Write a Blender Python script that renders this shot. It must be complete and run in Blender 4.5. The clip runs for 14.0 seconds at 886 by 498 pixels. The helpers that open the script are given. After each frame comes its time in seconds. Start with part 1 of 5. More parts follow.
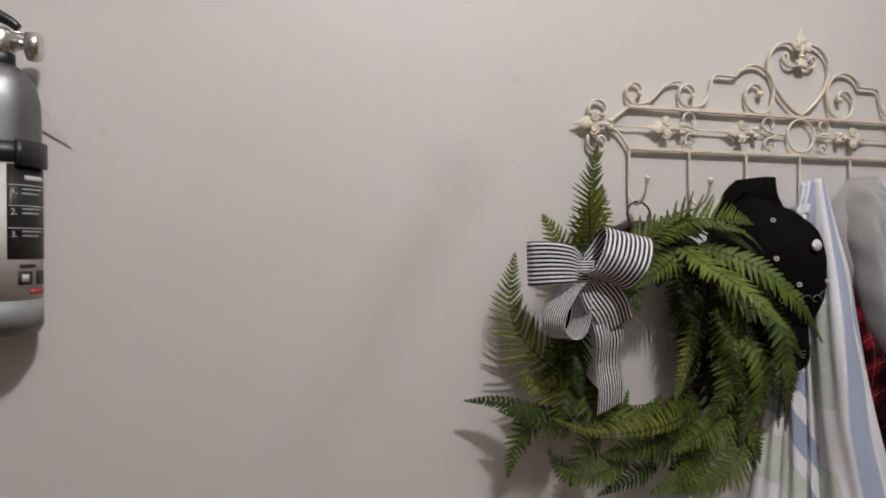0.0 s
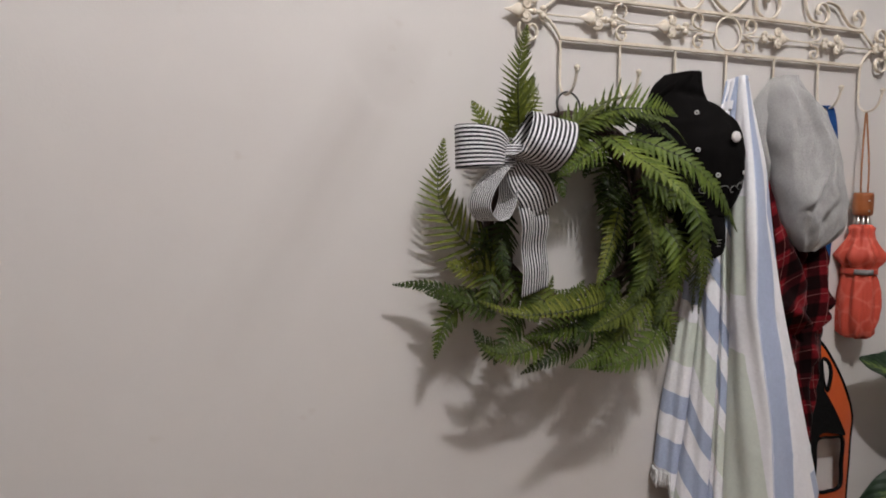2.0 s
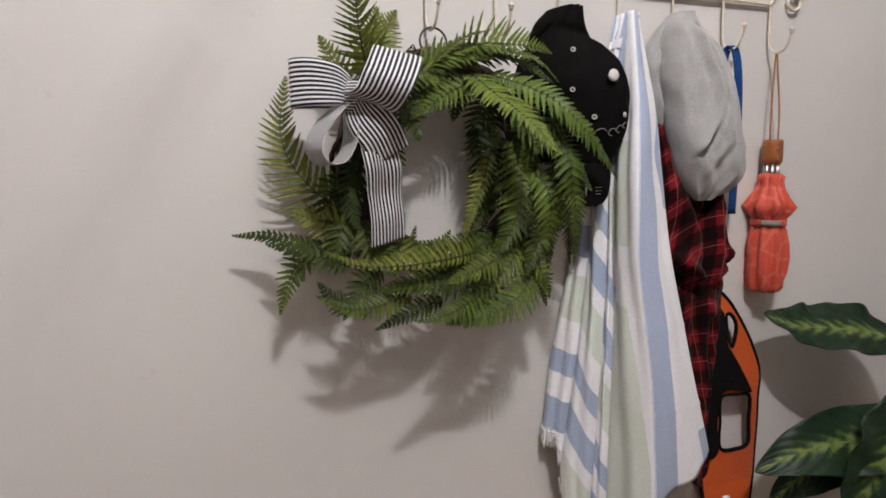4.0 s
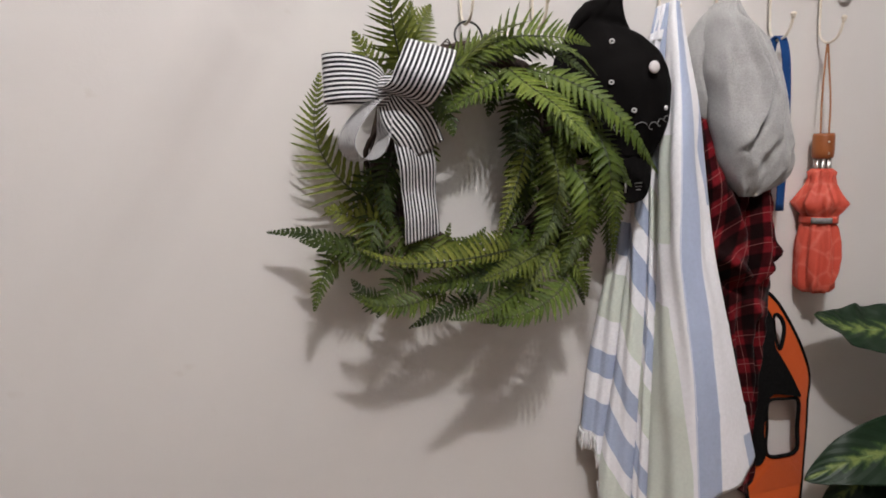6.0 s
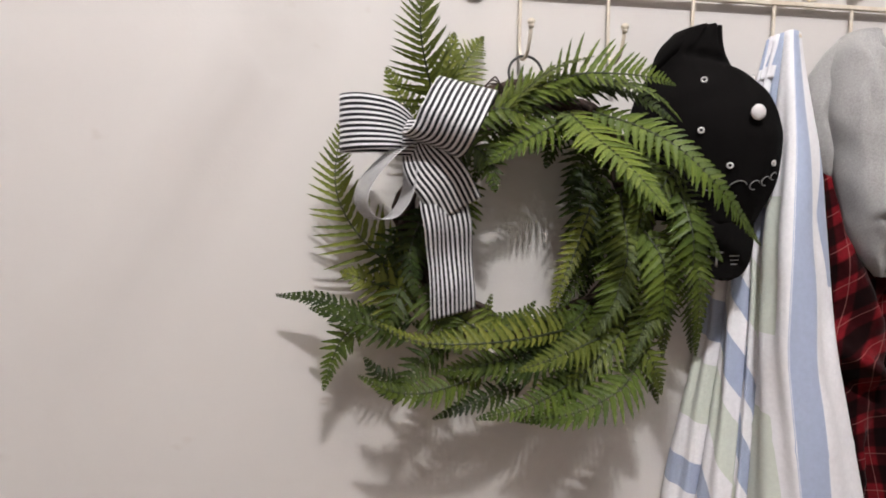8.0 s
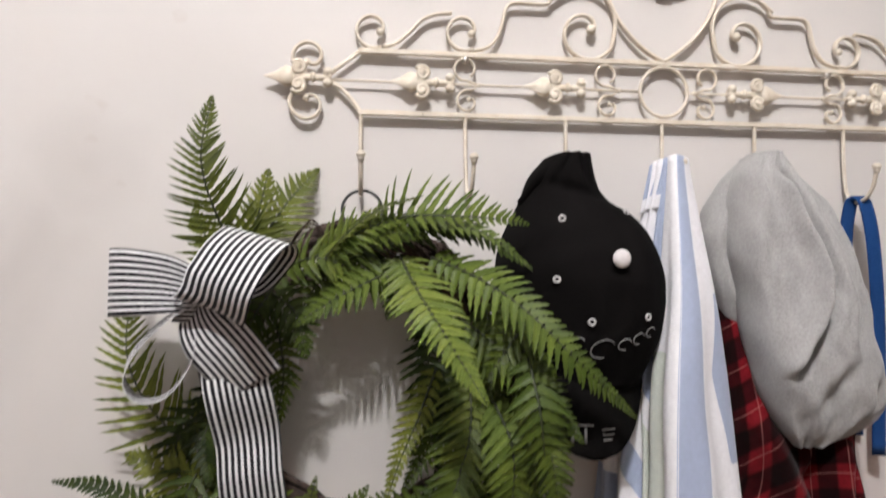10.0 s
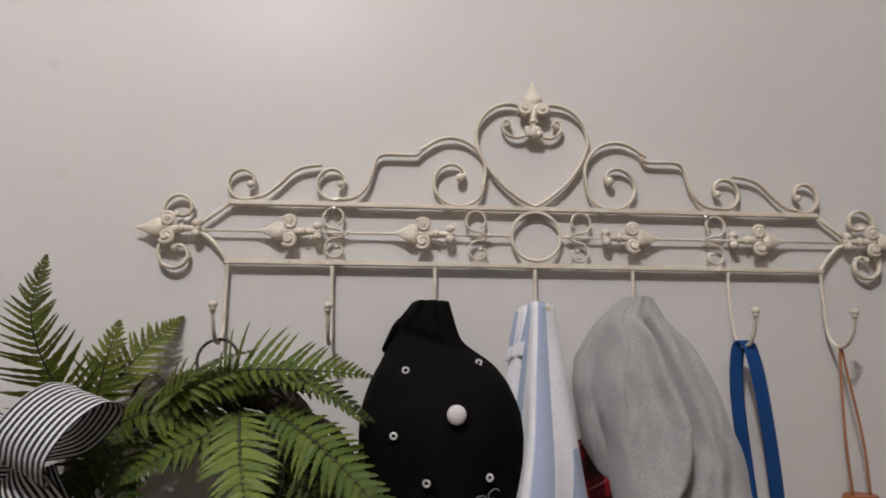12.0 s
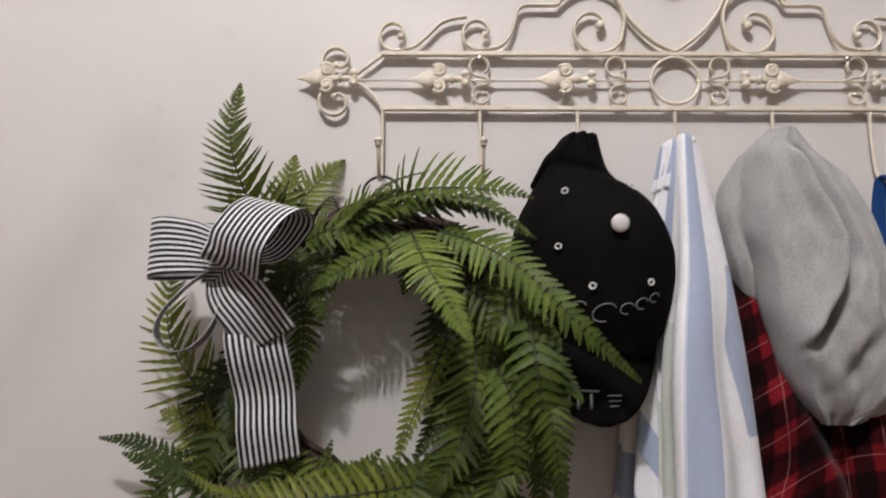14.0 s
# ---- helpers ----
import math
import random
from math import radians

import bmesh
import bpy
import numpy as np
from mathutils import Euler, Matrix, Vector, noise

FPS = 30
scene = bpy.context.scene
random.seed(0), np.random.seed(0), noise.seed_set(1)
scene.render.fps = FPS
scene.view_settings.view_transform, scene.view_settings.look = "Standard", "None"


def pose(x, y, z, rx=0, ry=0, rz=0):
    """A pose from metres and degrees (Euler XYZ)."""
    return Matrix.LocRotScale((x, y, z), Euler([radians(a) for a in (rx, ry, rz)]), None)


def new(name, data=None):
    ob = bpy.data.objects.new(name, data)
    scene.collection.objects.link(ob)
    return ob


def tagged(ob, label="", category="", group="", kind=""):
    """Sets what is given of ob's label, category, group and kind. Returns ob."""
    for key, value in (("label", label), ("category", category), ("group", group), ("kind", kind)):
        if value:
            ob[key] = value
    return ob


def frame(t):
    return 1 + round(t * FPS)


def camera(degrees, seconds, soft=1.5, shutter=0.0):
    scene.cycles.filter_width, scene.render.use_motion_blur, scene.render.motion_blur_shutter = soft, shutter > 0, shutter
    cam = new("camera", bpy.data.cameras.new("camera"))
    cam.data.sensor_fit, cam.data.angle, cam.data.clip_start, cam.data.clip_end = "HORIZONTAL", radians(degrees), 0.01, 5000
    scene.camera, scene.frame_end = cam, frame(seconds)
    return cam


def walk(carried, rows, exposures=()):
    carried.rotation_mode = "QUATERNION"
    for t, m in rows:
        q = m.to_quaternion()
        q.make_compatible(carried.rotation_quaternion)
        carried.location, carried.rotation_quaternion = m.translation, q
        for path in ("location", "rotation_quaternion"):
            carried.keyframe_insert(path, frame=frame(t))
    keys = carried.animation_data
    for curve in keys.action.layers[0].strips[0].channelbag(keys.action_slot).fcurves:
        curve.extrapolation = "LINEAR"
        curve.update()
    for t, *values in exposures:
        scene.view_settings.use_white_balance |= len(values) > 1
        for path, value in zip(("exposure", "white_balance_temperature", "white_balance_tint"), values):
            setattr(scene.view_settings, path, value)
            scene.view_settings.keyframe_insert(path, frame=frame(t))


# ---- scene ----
cam = camera(67.8, 14.0, soft=1.7, shutter=0.3)
METRES, EYE, TILT, LEAN, TURN = 1.3, 1.534, 0.0, 0.45, -17.44
START_X, START_Y = -0.971, -0.963
ROWS = [
    (0.0, 0.0, 0.0, 0.0, 0.0, 0.0, -0.0),
    (0.5, 0.0159, -0.0003, -0.0224, -2.32, -0.26, 0.05),
    (1.0, 0.027, -0.0002, -0.0365, -3.6, -2.65, -0.14),
    (1.5, 0.0188, 0.0058, -0.044, -3.79, -4.94, -0.35),
    (2.0, 0.0205, -0.0031, -0.0544, -4.62, -5.75, -0.4),
    (2.5, 0.042, 0.018, -0.0774, -7.64, -7.92, -0.36),
    (3.0, 0.1022, 0.0216, -0.0799, -9.66, -5.59, 0.14),
    (3.5, 0.1507, 0.0291, -0.0745, -5.33, -6.24, 0.16),
    (4.0, 0.1817, 0.0322, -0.0791, -5.25, -8.65, -0.01),
    (6.5, 0.1847, 0.0492, -0.0856, 0.39, -8.03, -0.09),
    (7.0, 0.1795, 0.0833, -0.0755, 3.36, -5.7, -0.83),
    (9.5, 0.4046, 0.2649, -0.0342, 10.95, -6.08, -0.2),
    (10.0, 0.4008, 0.2906, 0.0037, 9.74, 0.77, -0.62),
    (10.5, 0.4133, 0.3166, 0.0229, 7.56, 4.29, -0.35),
    (11.0, 0.4384, 0.3369, 0.0245, 5.07, 6.58, 0.12),
    (11.5, 0.506, 0.3291, 0.0311, 7.02, 8.91, 0.4),
    (12.0, 0.5443, 0.3201, 0.0358, 12.7, 10.41, -0.66),
    (12.5, 0.5567, 0.3146, 0.025, 16.35, 11.54, -1.01),
    (13.0, 0.548, 0.3104, -0.0032, 17.37, 10.06, -1.05),
    (13.5, 0.5182, 0.2927, -0.0309, 17.51, 7.71, -0.72),
    (14.0, 0.4689, 0.2818, -0.0741, 17.43, 6.68, -0.57),
]
walk(cam, [(t, pose(START_X, START_Y, EYE, TILT, LEAN, TURN) @ pose(METRES * x, METRES * y, METRES * z, 90 + pitch, roll, yaw)) for t, x, y, z, yaw, pitch, roll in ROWS],
     [(0.0, -0.20), (1.5, -0.09), (3.0, 0.27), (4.2, 0.28), (6.5, 0.38), (9.5, 0.60), (10.5, 0.17), (11.5, -0.23), (12.5, -0.40), (13.5, -0.15), (14.0, 0.12)])

# ---- world and light ----
world = bpy.data.worlds.new("room_air")
world.use_nodes = True
world.node_tree.nodes["Background"].inputs[0].default_value = (1.0, 0.96, 0.92, 1)
world.node_tree.nodes["Background"].inputs[1].default_value = 0.008
scene.world = world


def bulb(name, place, watts, radius):
    data = bpy.data.lights.new(name, "POINT")
    data.energy, data.shadow_soft_size, data.color = watts, radius, (1.0, 0.982, 0.990)
    lamp = new(name, data)
    lamp.location = place
    return lamp


# two bulbs of one ceiling fitting, above and behind the camera
bulb("ceiling_bulb", (-0.56, -1.40, 3.00), 56, 0.026)
bulb("ceiling_bulb", (-0.47, -1.43, 3.00), 26, 0.026)


# ---- materials ----
def mat(name, rough=0.6, metal=0.0, spec=0.5):
    m = bpy.data.materials.new(name)
    m.use_nodes = True
    b = m.node_tree.nodes["Principled BSDF"]
    b.inputs["Roughness"].default_value = rough
    b.inputs["Metallic"].default_value = metal
    b.inputs["Specular IOR Level"].default_value = spec
    return m, m.node_tree, b


def node(tree, kind, **values):
    n = tree.nodes.new(kind)
    for key, value in values.items():
        n.inputs[key].default_value = value
    return n


def noise_tex(tree, scale, detail=4.0, rough=0.55, coord="Object", stretch=None):
    c = tree.nodes.new("ShaderNodeTexCoord")
    n = node(tree, "ShaderNodeTexNoise", Scale=scale, Detail=detail, Roughness=rough)
    src = c.outputs[coord]
    if stretch:
        mp = tree.nodes.new("ShaderNodeMapping")
        mp.inputs["Scale"].default_value = stretch
        tree.links.new(src, mp.inputs["Vector"])
        src = mp.outputs["Vector"]
    tree.links.new(src, n.inputs["Vector"])
    return n.outputs["Fac"]


def ramp(tree, fac, stops, mode="LINEAR"):
    r = tree.nodes.new("ShaderNodeValToRGB")
    r.color_ramp.interpolation = mode
    e = r.color_ramp.elements
    while len(e) < len(stops):
        e.new(0.5)
    for el, (p, c) in zip(e, stops):
        el.position = p
        el.color = (*c, 1)
    tree.links.new(fac, r.inputs["Fac"])
    return r.outputs["Color"]


def mix(tree, fac, a, b, blend="MIX"):
    n = tree.nodes.new("ShaderNodeMix")
    n.data_type, n.blend_type = "RGBA", blend
    for sock, v in ((n.inputs["Factor"], fac), (n.inputs["A"], a), (n.inputs["B"], b)):
        if isinstance(v, bpy.types.NodeSocket):
            tree.links.new(v, sock)
        else:
            sock.default_value = v if isinstance(v, float) else (*v, 1)
    return n.outputs["Result"]


def maths(tree, op, a, b=0.0):
    n = tree.nodes.new("ShaderNodeMath")
    n.operation = op
    for sock, v in zip(n.inputs, (a, b)):
        if isinstance(v, bpy.types.NodeSocket):
            tree.links.new(v, sock)
        else:
            sock.default_value = v
    return n.outputs[0]


def bump(tree, b, height, strength=0.3, distance=0.001):
    n = node(tree, "ShaderNodeBump", Strength=strength, Distance=distance)
    tree.links.new(height, n.inputs["Height"])
    tree.links.new(n.outputs["Normal"], b.inputs["Normal"])


def speckled(name, c0, c1, scale, rough=0.6, metal=0.0, relief=0.3, relief_scale=None, depth=0.001, spec=0.5):
    """A surface of two near colours with a fine relief."""
    m, t, b = mat(name, rough, metal, spec)
    f = noise_tex(t, scale)
    t.links.new(ramp(t, f, [(0.3, c0), (0.7, c1)]), b.inputs["Base Color"])
    bump(t, b, noise_tex(t, relief_scale or scale * 6), relief, depth)
    return m


def uv_socket(tree):
    n = tree.nodes.new("ShaderNodeUVMap")
    s = tree.nodes.new("ShaderNodeSeparateXYZ")
    tree.links.new(n.outputs["UV"], s.inputs[0])
    return s.outputs["X"], s.outputs["Y"]


def wall_paint():
    m, t, b = mat("wall_paint", 0.42, 0, 0.28)
    big = noise_tex(t, 2.2, 5)
    col = ramp(t, big, [(0.25, (0.66, 0.625, 0.60)), (0.75, (0.72, 0.69, 0.665))])
    spots = noise_tex(t, 21.0, 2)
    smear = ramp(t, spots, [(0.0, (1, 1, 1)), (0.72, (1, 1, 1)), (0.8, (0.93, 0.91, 0.89))])
    col = mix(t, 1.0, col, smear, "MULTIPLY")
    # soft slanting shadow painted into the wall colour: round head and long trail
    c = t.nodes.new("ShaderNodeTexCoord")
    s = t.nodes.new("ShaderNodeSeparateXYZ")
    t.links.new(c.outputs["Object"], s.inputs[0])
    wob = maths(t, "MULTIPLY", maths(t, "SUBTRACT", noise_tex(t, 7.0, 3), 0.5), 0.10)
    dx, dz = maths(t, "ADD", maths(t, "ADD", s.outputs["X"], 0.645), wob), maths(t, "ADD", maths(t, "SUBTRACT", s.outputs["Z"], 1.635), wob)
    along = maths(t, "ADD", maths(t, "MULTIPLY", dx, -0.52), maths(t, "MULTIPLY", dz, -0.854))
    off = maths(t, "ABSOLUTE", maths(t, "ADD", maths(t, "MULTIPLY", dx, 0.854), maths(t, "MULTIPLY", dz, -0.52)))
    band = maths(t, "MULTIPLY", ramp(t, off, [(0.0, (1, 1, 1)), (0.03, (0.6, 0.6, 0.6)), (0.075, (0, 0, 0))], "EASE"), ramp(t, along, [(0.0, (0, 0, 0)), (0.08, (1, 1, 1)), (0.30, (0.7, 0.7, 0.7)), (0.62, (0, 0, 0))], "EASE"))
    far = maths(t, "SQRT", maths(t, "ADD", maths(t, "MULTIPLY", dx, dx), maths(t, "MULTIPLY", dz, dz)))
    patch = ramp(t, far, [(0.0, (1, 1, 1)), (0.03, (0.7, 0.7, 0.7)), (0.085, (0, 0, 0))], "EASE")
    cast_shade = maths(t, "MULTIPLY", maths(t, "MAXIMUM", band, patch), 0.55)
    t.links.new(mix(t, cast_shade, col, mix(t, 1.0, col, (0.80, 0.79, 0.785), "MULTIPLY")), b.inputs["Base Color"])
    roller = maths(t, "ADD", noise_tex(t, 260.0, 3), maths(t, "MULTIPLY", noise_tex(t, 26.0, 4), 1.6))
    bump(t, b, roller, 0.16, 0.0012)
    t.links.new(ramp(t, noise_tex(t, 9.0), [(0.3, (0.36,) * 3), (0.7, (0.5,) * 3)]), b.inputs["Roughness"])
    return m


def iron_paint():
    m, t, b = mat("cream_iron_paint", 0.5, 0, 0.4)
    f = noise_tex(t, 60, 5)
    col = ramp(t, f, [(0.25, (0.68, 0.58, 0.46)), (0.55, (0.79, 0.71, 0.60)), (0.8, (0.83, 0.76, 0.67))])
    rub = noise_tex(t, 150, 6, 0.7)
    worn = ramp(t, rub, [(0.0, (0, 0, 0)), (0.66, (0, 0, 0)), (0.74, (1, 1, 1))])
    t.links.new(mix(t, worn, col, (0.36, 0.27, 0.17)), b.inputs["Base Color"])
    bump(t, b, rub, 0.4, 0.0008)
    return m


def fern_green(name, dark, light, tint):
    m, t, b = mat(name, 0.42, 0, 0.32)
    x, y = uv_socket(t)
    info = t.nodes.new("ShaderNodeObjectInfo")
    geo = t.nodes.new("ShaderNodeNewGeometry")
    f = maths(t, "ADD", maths(t, "MULTIPLY", noise_tex(t, 45, 3), 0.6), maths(t, "MULTIPLY", info.outputs["Random"], 0.45))
    col = ramp(t, f, [(0.2, dark), (0.62, light), (0.95, tint)])
    isl = ramp(t, geo.outputs["Random Per Island"], [(0.0, (0.72, 0.76, 0.7)), (1.0, (1.18, 1.12, 1.0))])
    col = mix(t, 1.0, col, isl, "MULTIPLY")
    ribs = maths(t, "PINGPONG", maths(t, "MULTIPLY", y, 2.0), 0.5)
    rib_col = ramp(t, ribs, [(0.0, (0.7, 0.72, 0.66)), (0.25, (1, 1, 1)), (0.5, (1.08, 1.1, 1.0))])
    mid = ramp(t, maths(t, "ABSOLUTE", x), [(0.0, (1.3, 1.3, 1.1)), (0.14, (1, 1, 1)), (1.0, (0.94, 0.95, 0.92))])
    col = mix(t, 1.0, mix(t, 1.0, col, rib_col, "MULTIPLY"), mid, "MULTIPLY")
    t.links.new(col, b.inputs["Base Color"])
    b.inputs["Subsurface Weight"].default_value = 0.0
    tr = t.nodes.new("ShaderNodeBsdfTranslucent")
    t.links.new(mix(t, 1.0, col, (1.3, 1.5, 0.6), "MULTIPLY"), tr.inputs["Color"])
    ms = t.nodes.new("ShaderNodeMixShader")
    ms.inputs[0].default_value = 0.12
    t.links.new(b.outputs[0], ms.inputs[1])
    t.links.new(tr.outputs[0], ms.inputs[2])
    t.links.new(ms.outputs[0], t.nodes["Material Output"].inputs[0])
    bump(t, b, ribs, 0.5, 0.0015)
    return m


def ribbon_cloth():
    m, t, b = mat("striped_ribbon", 0.65, 0, 0.25)
    x, y = uv_socket(t)
    wave = maths(t, "PINGPONG", maths(t, "MULTIPLY", x, 10.5), 0.5)
    col = ramp(t, wave, [(0.0, (0.80, 0.79, 0.80)), (0.215, (0.80, 0.79, 0.80)), (0.235, (0.008, 0.007, 0.011))])
    t.links.new(col, b.inputs["Base Color"])
    weave = maths(t, "ADD", maths(t, "PINGPONG", maths(t, "MULTIPLY", x, 90.0), 0.5), maths(t, "PINGPONG", maths(t, "MULTIPLY", y, 900.0), 0.5))
    bump(t, b, weave, 0.25, 0.0005)
    b.inputs["Sheen Weight"].default_value = 0.15
    return m


def towel_cloth():
    m, t, b = mat("striped_towel_cloth", 0.9, 0, 0.1)
    x, y = uv_socket(t)
    white, blue, sage = (0.86, 0.85, 0.88), (0.385, 0.44, 0.585), (0.66, 0.70, 0.63)
    cyc = maths(t, "FRACT", x)
    col = ramp(t, cyc, [(0.0, blue), (0.13, white), (0.275, blue), (0.455, white), (0.56, sage), (0.82, white)], "CONSTANT")
    fade = ramp(t, noise_tex(t, 180, 3), [(0.3, (0.94, 0.94, 0.94)), (0.7, (1.03, 1.03, 1.03))])
    t.links.new(mix(t, 1.0, col, fade, "MULTIPLY"), b.inputs["Base Color"])
    bump(t, b, noise_tex(t, 700, 3), 0.35, 0.001)
    b.inputs["Sheen Weight"].default_value = 0.3
    return m


def plaid_cloth():
    m, t, b = mat("plaid_flannel", 0.9, 0, 0.1)
    x, y = uv_socket(t)

    def bands(v, k, shift):
        return maths(t, "FRACT", maths(t, "ADD", maths(t, "MULTIPLY", v, k), shift))

    red, dark = (0.15, 0.006, 0.010), (0.20, 0.16, 0.20)
    col = red
    for v, s in ((x, 0.0), (y, 0.1)):
        band = ramp(t, bands(v, 1.0, s), [(0.0, (1, 1, 1)), (0.40, (1, 1, 1)), (0.46, dark), (0.90, dark), (0.96, (1, 1, 1))])
        col = mix(t, 1.0, col, band, "MULTIPLY")
    for v, s in ((x, 0.25), (y, 0.35)):
        line = ramp(t, bands(v, 1.0, s), [(0.0, (0, 0, 0)), (0.476, (0, 0, 0)), (0.486, (0.42, 0.42, 0.42)), (0.502, (0.42, 0.42, 0.42)), (0.512, (0, 0, 0))])
        col = mix(t, line, col, (0.38, 0.17, 0.15))
    fade = ramp(t, noise_tex(t, 120, 4), [(0.3, (0.75, 0.75, 0.75)), (0.7, (1.15, 1.15, 1.15))])
    t.links.new(mix(t, 1.0, col, fade, "MULTIPLY"), b.inputs["Base Color"])
    bump(t, b, noise_tex(t, 500, 4), 0.4, 0.001)
    b.inputs["Sheen Weight"].default_value = 0.05
    return m


def jersey(name, c0, c1, scale=420, relief=0.5, sheen=0.3, rough=0.92):
    m, t, b = mat(name, rough, 0, 0.04)
    f = maths(t, "ADD", maths(t, "MULTIPLY", noise_tex(t, scale, 5, 0.7), 0.6), maths(t, "MULTIPLY", noise_tex(t, 30, 4), 0.2))
    t.links.new(ramp(t, f, [(0.25, c0), (0.58, c1)]), b.inputs["Base Color"])
    bump(t, b, noise_tex(t, scale * 1.6, 4), relief, 0.0012)
    b.inputs["Sheen Weight"].default_value = sheen
    return m


def umbrella_cloth():
    m, t, b = mat("coral_umbrella_cloth", 0.55, 0, 0.3)
    c = t.nodes.new("ShaderNodeTexCoord")
    v = node(t, "ShaderNodeTexVoronoi", Scale=26.0)
    v.feature = "DISTANCE_TO_EDGE"
    t.links.new(c.outputs["Object"], v.inputs["Vector"])
    col = ramp(t, v.outputs["Distance"], [(0.0, (0.62, 0.135, 0.095)), (0.05, (0.60, 0.105, 0.070)), (0.11, (0.56, 0.078, 0.048))])
    t.links.new(col, b.inputs["Base Color"])
    bump(t, b, noise_tex(t, 160, 4), 0.4, 0.0015)
    return m


def house_leaf():
    m, t, b = mat("variegated_leaf", 0.48, 0, 0.35)
    x, y = uv_socket(t)
    # pale yellow-green feathers run out from the midrib between the side veins
    rib = maths(t, "PINGPONG", maths(t, "ADD", maths(t, "MULTIPLY", y, 11.0), maths(t, "MULTIPLY", maths(t, "ABSOLUTE", x), -2.6)), 0.5)
    reach = maths(t, "ADD", maths(t, "ABSOLUTE", x), maths(t, "MULTIPLY", noise_tex(t, 55, 6, 0.7), 0.95))
    reach = maths(t, "ADD", reach, maths(t, "MULTIPLY", rib, 0.55))
    col = ramp(t, reach, [(0.0, (0.21, 0.26, 0.070)), (0.58, (0.15, 0.19, 0.050)), (0.84, (0.026, 0.058, 0.017)), (0.95, (0.010, 0.026, 0.011))])
    t.links.new(col, b.inputs["Base Color"])
    bump(t, b, rib, 0.5, 0.004)
    return m


def metal(name, colour, rough):
    m, t, b = mat(name, rough, 1.0)
    t.links.new(ramp(t, noise_tex(t, 40, 5), [(0.3, tuple(0.86 * v for v in colour)), (0.7, colour)]), b.inputs["Base Color"])
    t.links.new(ramp(t, noise_tex(t, 90, 5), [(0.3, (rough,) * 3), (0.7, (min(1, rough * 1.3),) * 3)]), b.inputs["Roughness"])
    return m


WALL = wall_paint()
IRON = iron_paint()
# FERN is set darker, putting the shaded gaps of the fill into its colour
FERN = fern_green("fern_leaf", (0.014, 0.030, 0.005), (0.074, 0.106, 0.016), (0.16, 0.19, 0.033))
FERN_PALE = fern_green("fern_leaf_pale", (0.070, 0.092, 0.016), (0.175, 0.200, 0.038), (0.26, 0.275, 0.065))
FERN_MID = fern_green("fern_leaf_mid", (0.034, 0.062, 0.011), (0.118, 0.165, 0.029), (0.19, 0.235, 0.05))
STEM = speckled("fern_stem", (0.02, 0.03, 0.012), (0.05, 0.06, 0.02), 90, 0.6)
VINE = speckled("grapevine_bark", (0.022, 0.013, 0.010), (0.075, 0.045, 0.034), 110, 0.85, 0, 0.8)
RIBBON = ribbon_cloth()
TOWEL = towel_cloth()
FRINGE = speckled("towel_fringe", (0.70, 0.69, 0.69), (0.80, 0.79, 0.79), 200, 0.95)
PLAID = plaid_cloth()
GREY = jersey("grey_marl_jersey", (0.28, 0.274, 0.268), (0.46, 0.453, 0.445))
BLACK_TWILL = jersey("black_cotton_twill", (0.0045, 0.004, 0.004), (0.008, 0.007, 0.007), 900, 0.25, 0.0)
THREAD = speckled("white_thread", (0.55, 0.53, 0.52), (0.78, 0.76, 0.75), 500, 0.7)
STITCH = speckled("grey_stitching", (0.10, 0.10, 0.10), (0.42, 0.41, 0.40), 900, 0.6)
BUTTON = speckled("white_cloth_button", (0.68, 0.64, 0.64), (0.80, 0.76, 0.76), 300, 0.8)
BLUE = jersey("blue_webbing", (0.010, 0.045, 0.16), (0.018, 0.075, 0.24), 800, 0.5, 0.1, 0.7)
CORAL = umbrella_cloth()
STRAP_GREY = speckled("grey_label", (0.16, 0.15, 0.15), (0.26, 0.25, 0.25), 200, 0.7)
WOOD = speckled("orange_brown_wood", (0.26, 0.075, 0.022), (0.36, 0.115, 0.035), 35, 0.35, 0, 0.2)
CORD = speckled("tan_cord", (0.30, 0.12, 0.05), (0.44, 0.20, 0.09), 400, 0.8)
STEEL = metal("bright_steel", (0.72, 0.68, 0.64), 0.28)
WIRE = speckled("dark_wire", (0.012, 0.012, 0.012), (0.03, 0.028, 0.026), 100, 0.45)
ORANGE = jersey("orange_neoprene", (0.55, 0.085, 0.015), (0.66, 0.115, 0.022), 700, 0.4, 0.1, 0.75)
BLACK_TRIM = speckled("black_binding", (0.004, 0.004, 0.004), (0.011, 0.010, 0.010), 300, 0.9, spec=0.06)
LEAF = house_leaf()
LEAF_STEM = speckled("leaf_stalk", (0.10, 0.17, 0.05), (0.17, 0.25, 0.08), 60, 0.45)
SILVER = metal("silver_lacquer", (0.24, 0.24, 0.245), 0.42)
LABEL = speckled("label_paper", (0.60, 0.57, 0.55), (0.68, 0.65, 0.63), 60, 0.5)
LABEL_GREY = speckled("label_grey", (0.22, 0.23, 0.235), (0.27, 0.28, 0.285), 60, 0.5)
BLACK_PLASTIC = speckled("black_plastic", (0.010, 0.010, 0.010), (0.02, 0.02, 0.02), 80, 0.4)
PRINT_RED = speckled("red_print", (0.42, 0.05, 0.06), (0.5, 0.07, 0.08), 90, 0.5)
CLAY = speckled("pot_glaze", (0.20, 0.16, 0.13), (0.30, 0.25, 0.20), 30, 0.5)
SOIL = speckled("potting_soil", (0.015, 0.010, 0.007), (0.05, 0.035, 0.025), 120, 0.95, 0, 0.9)
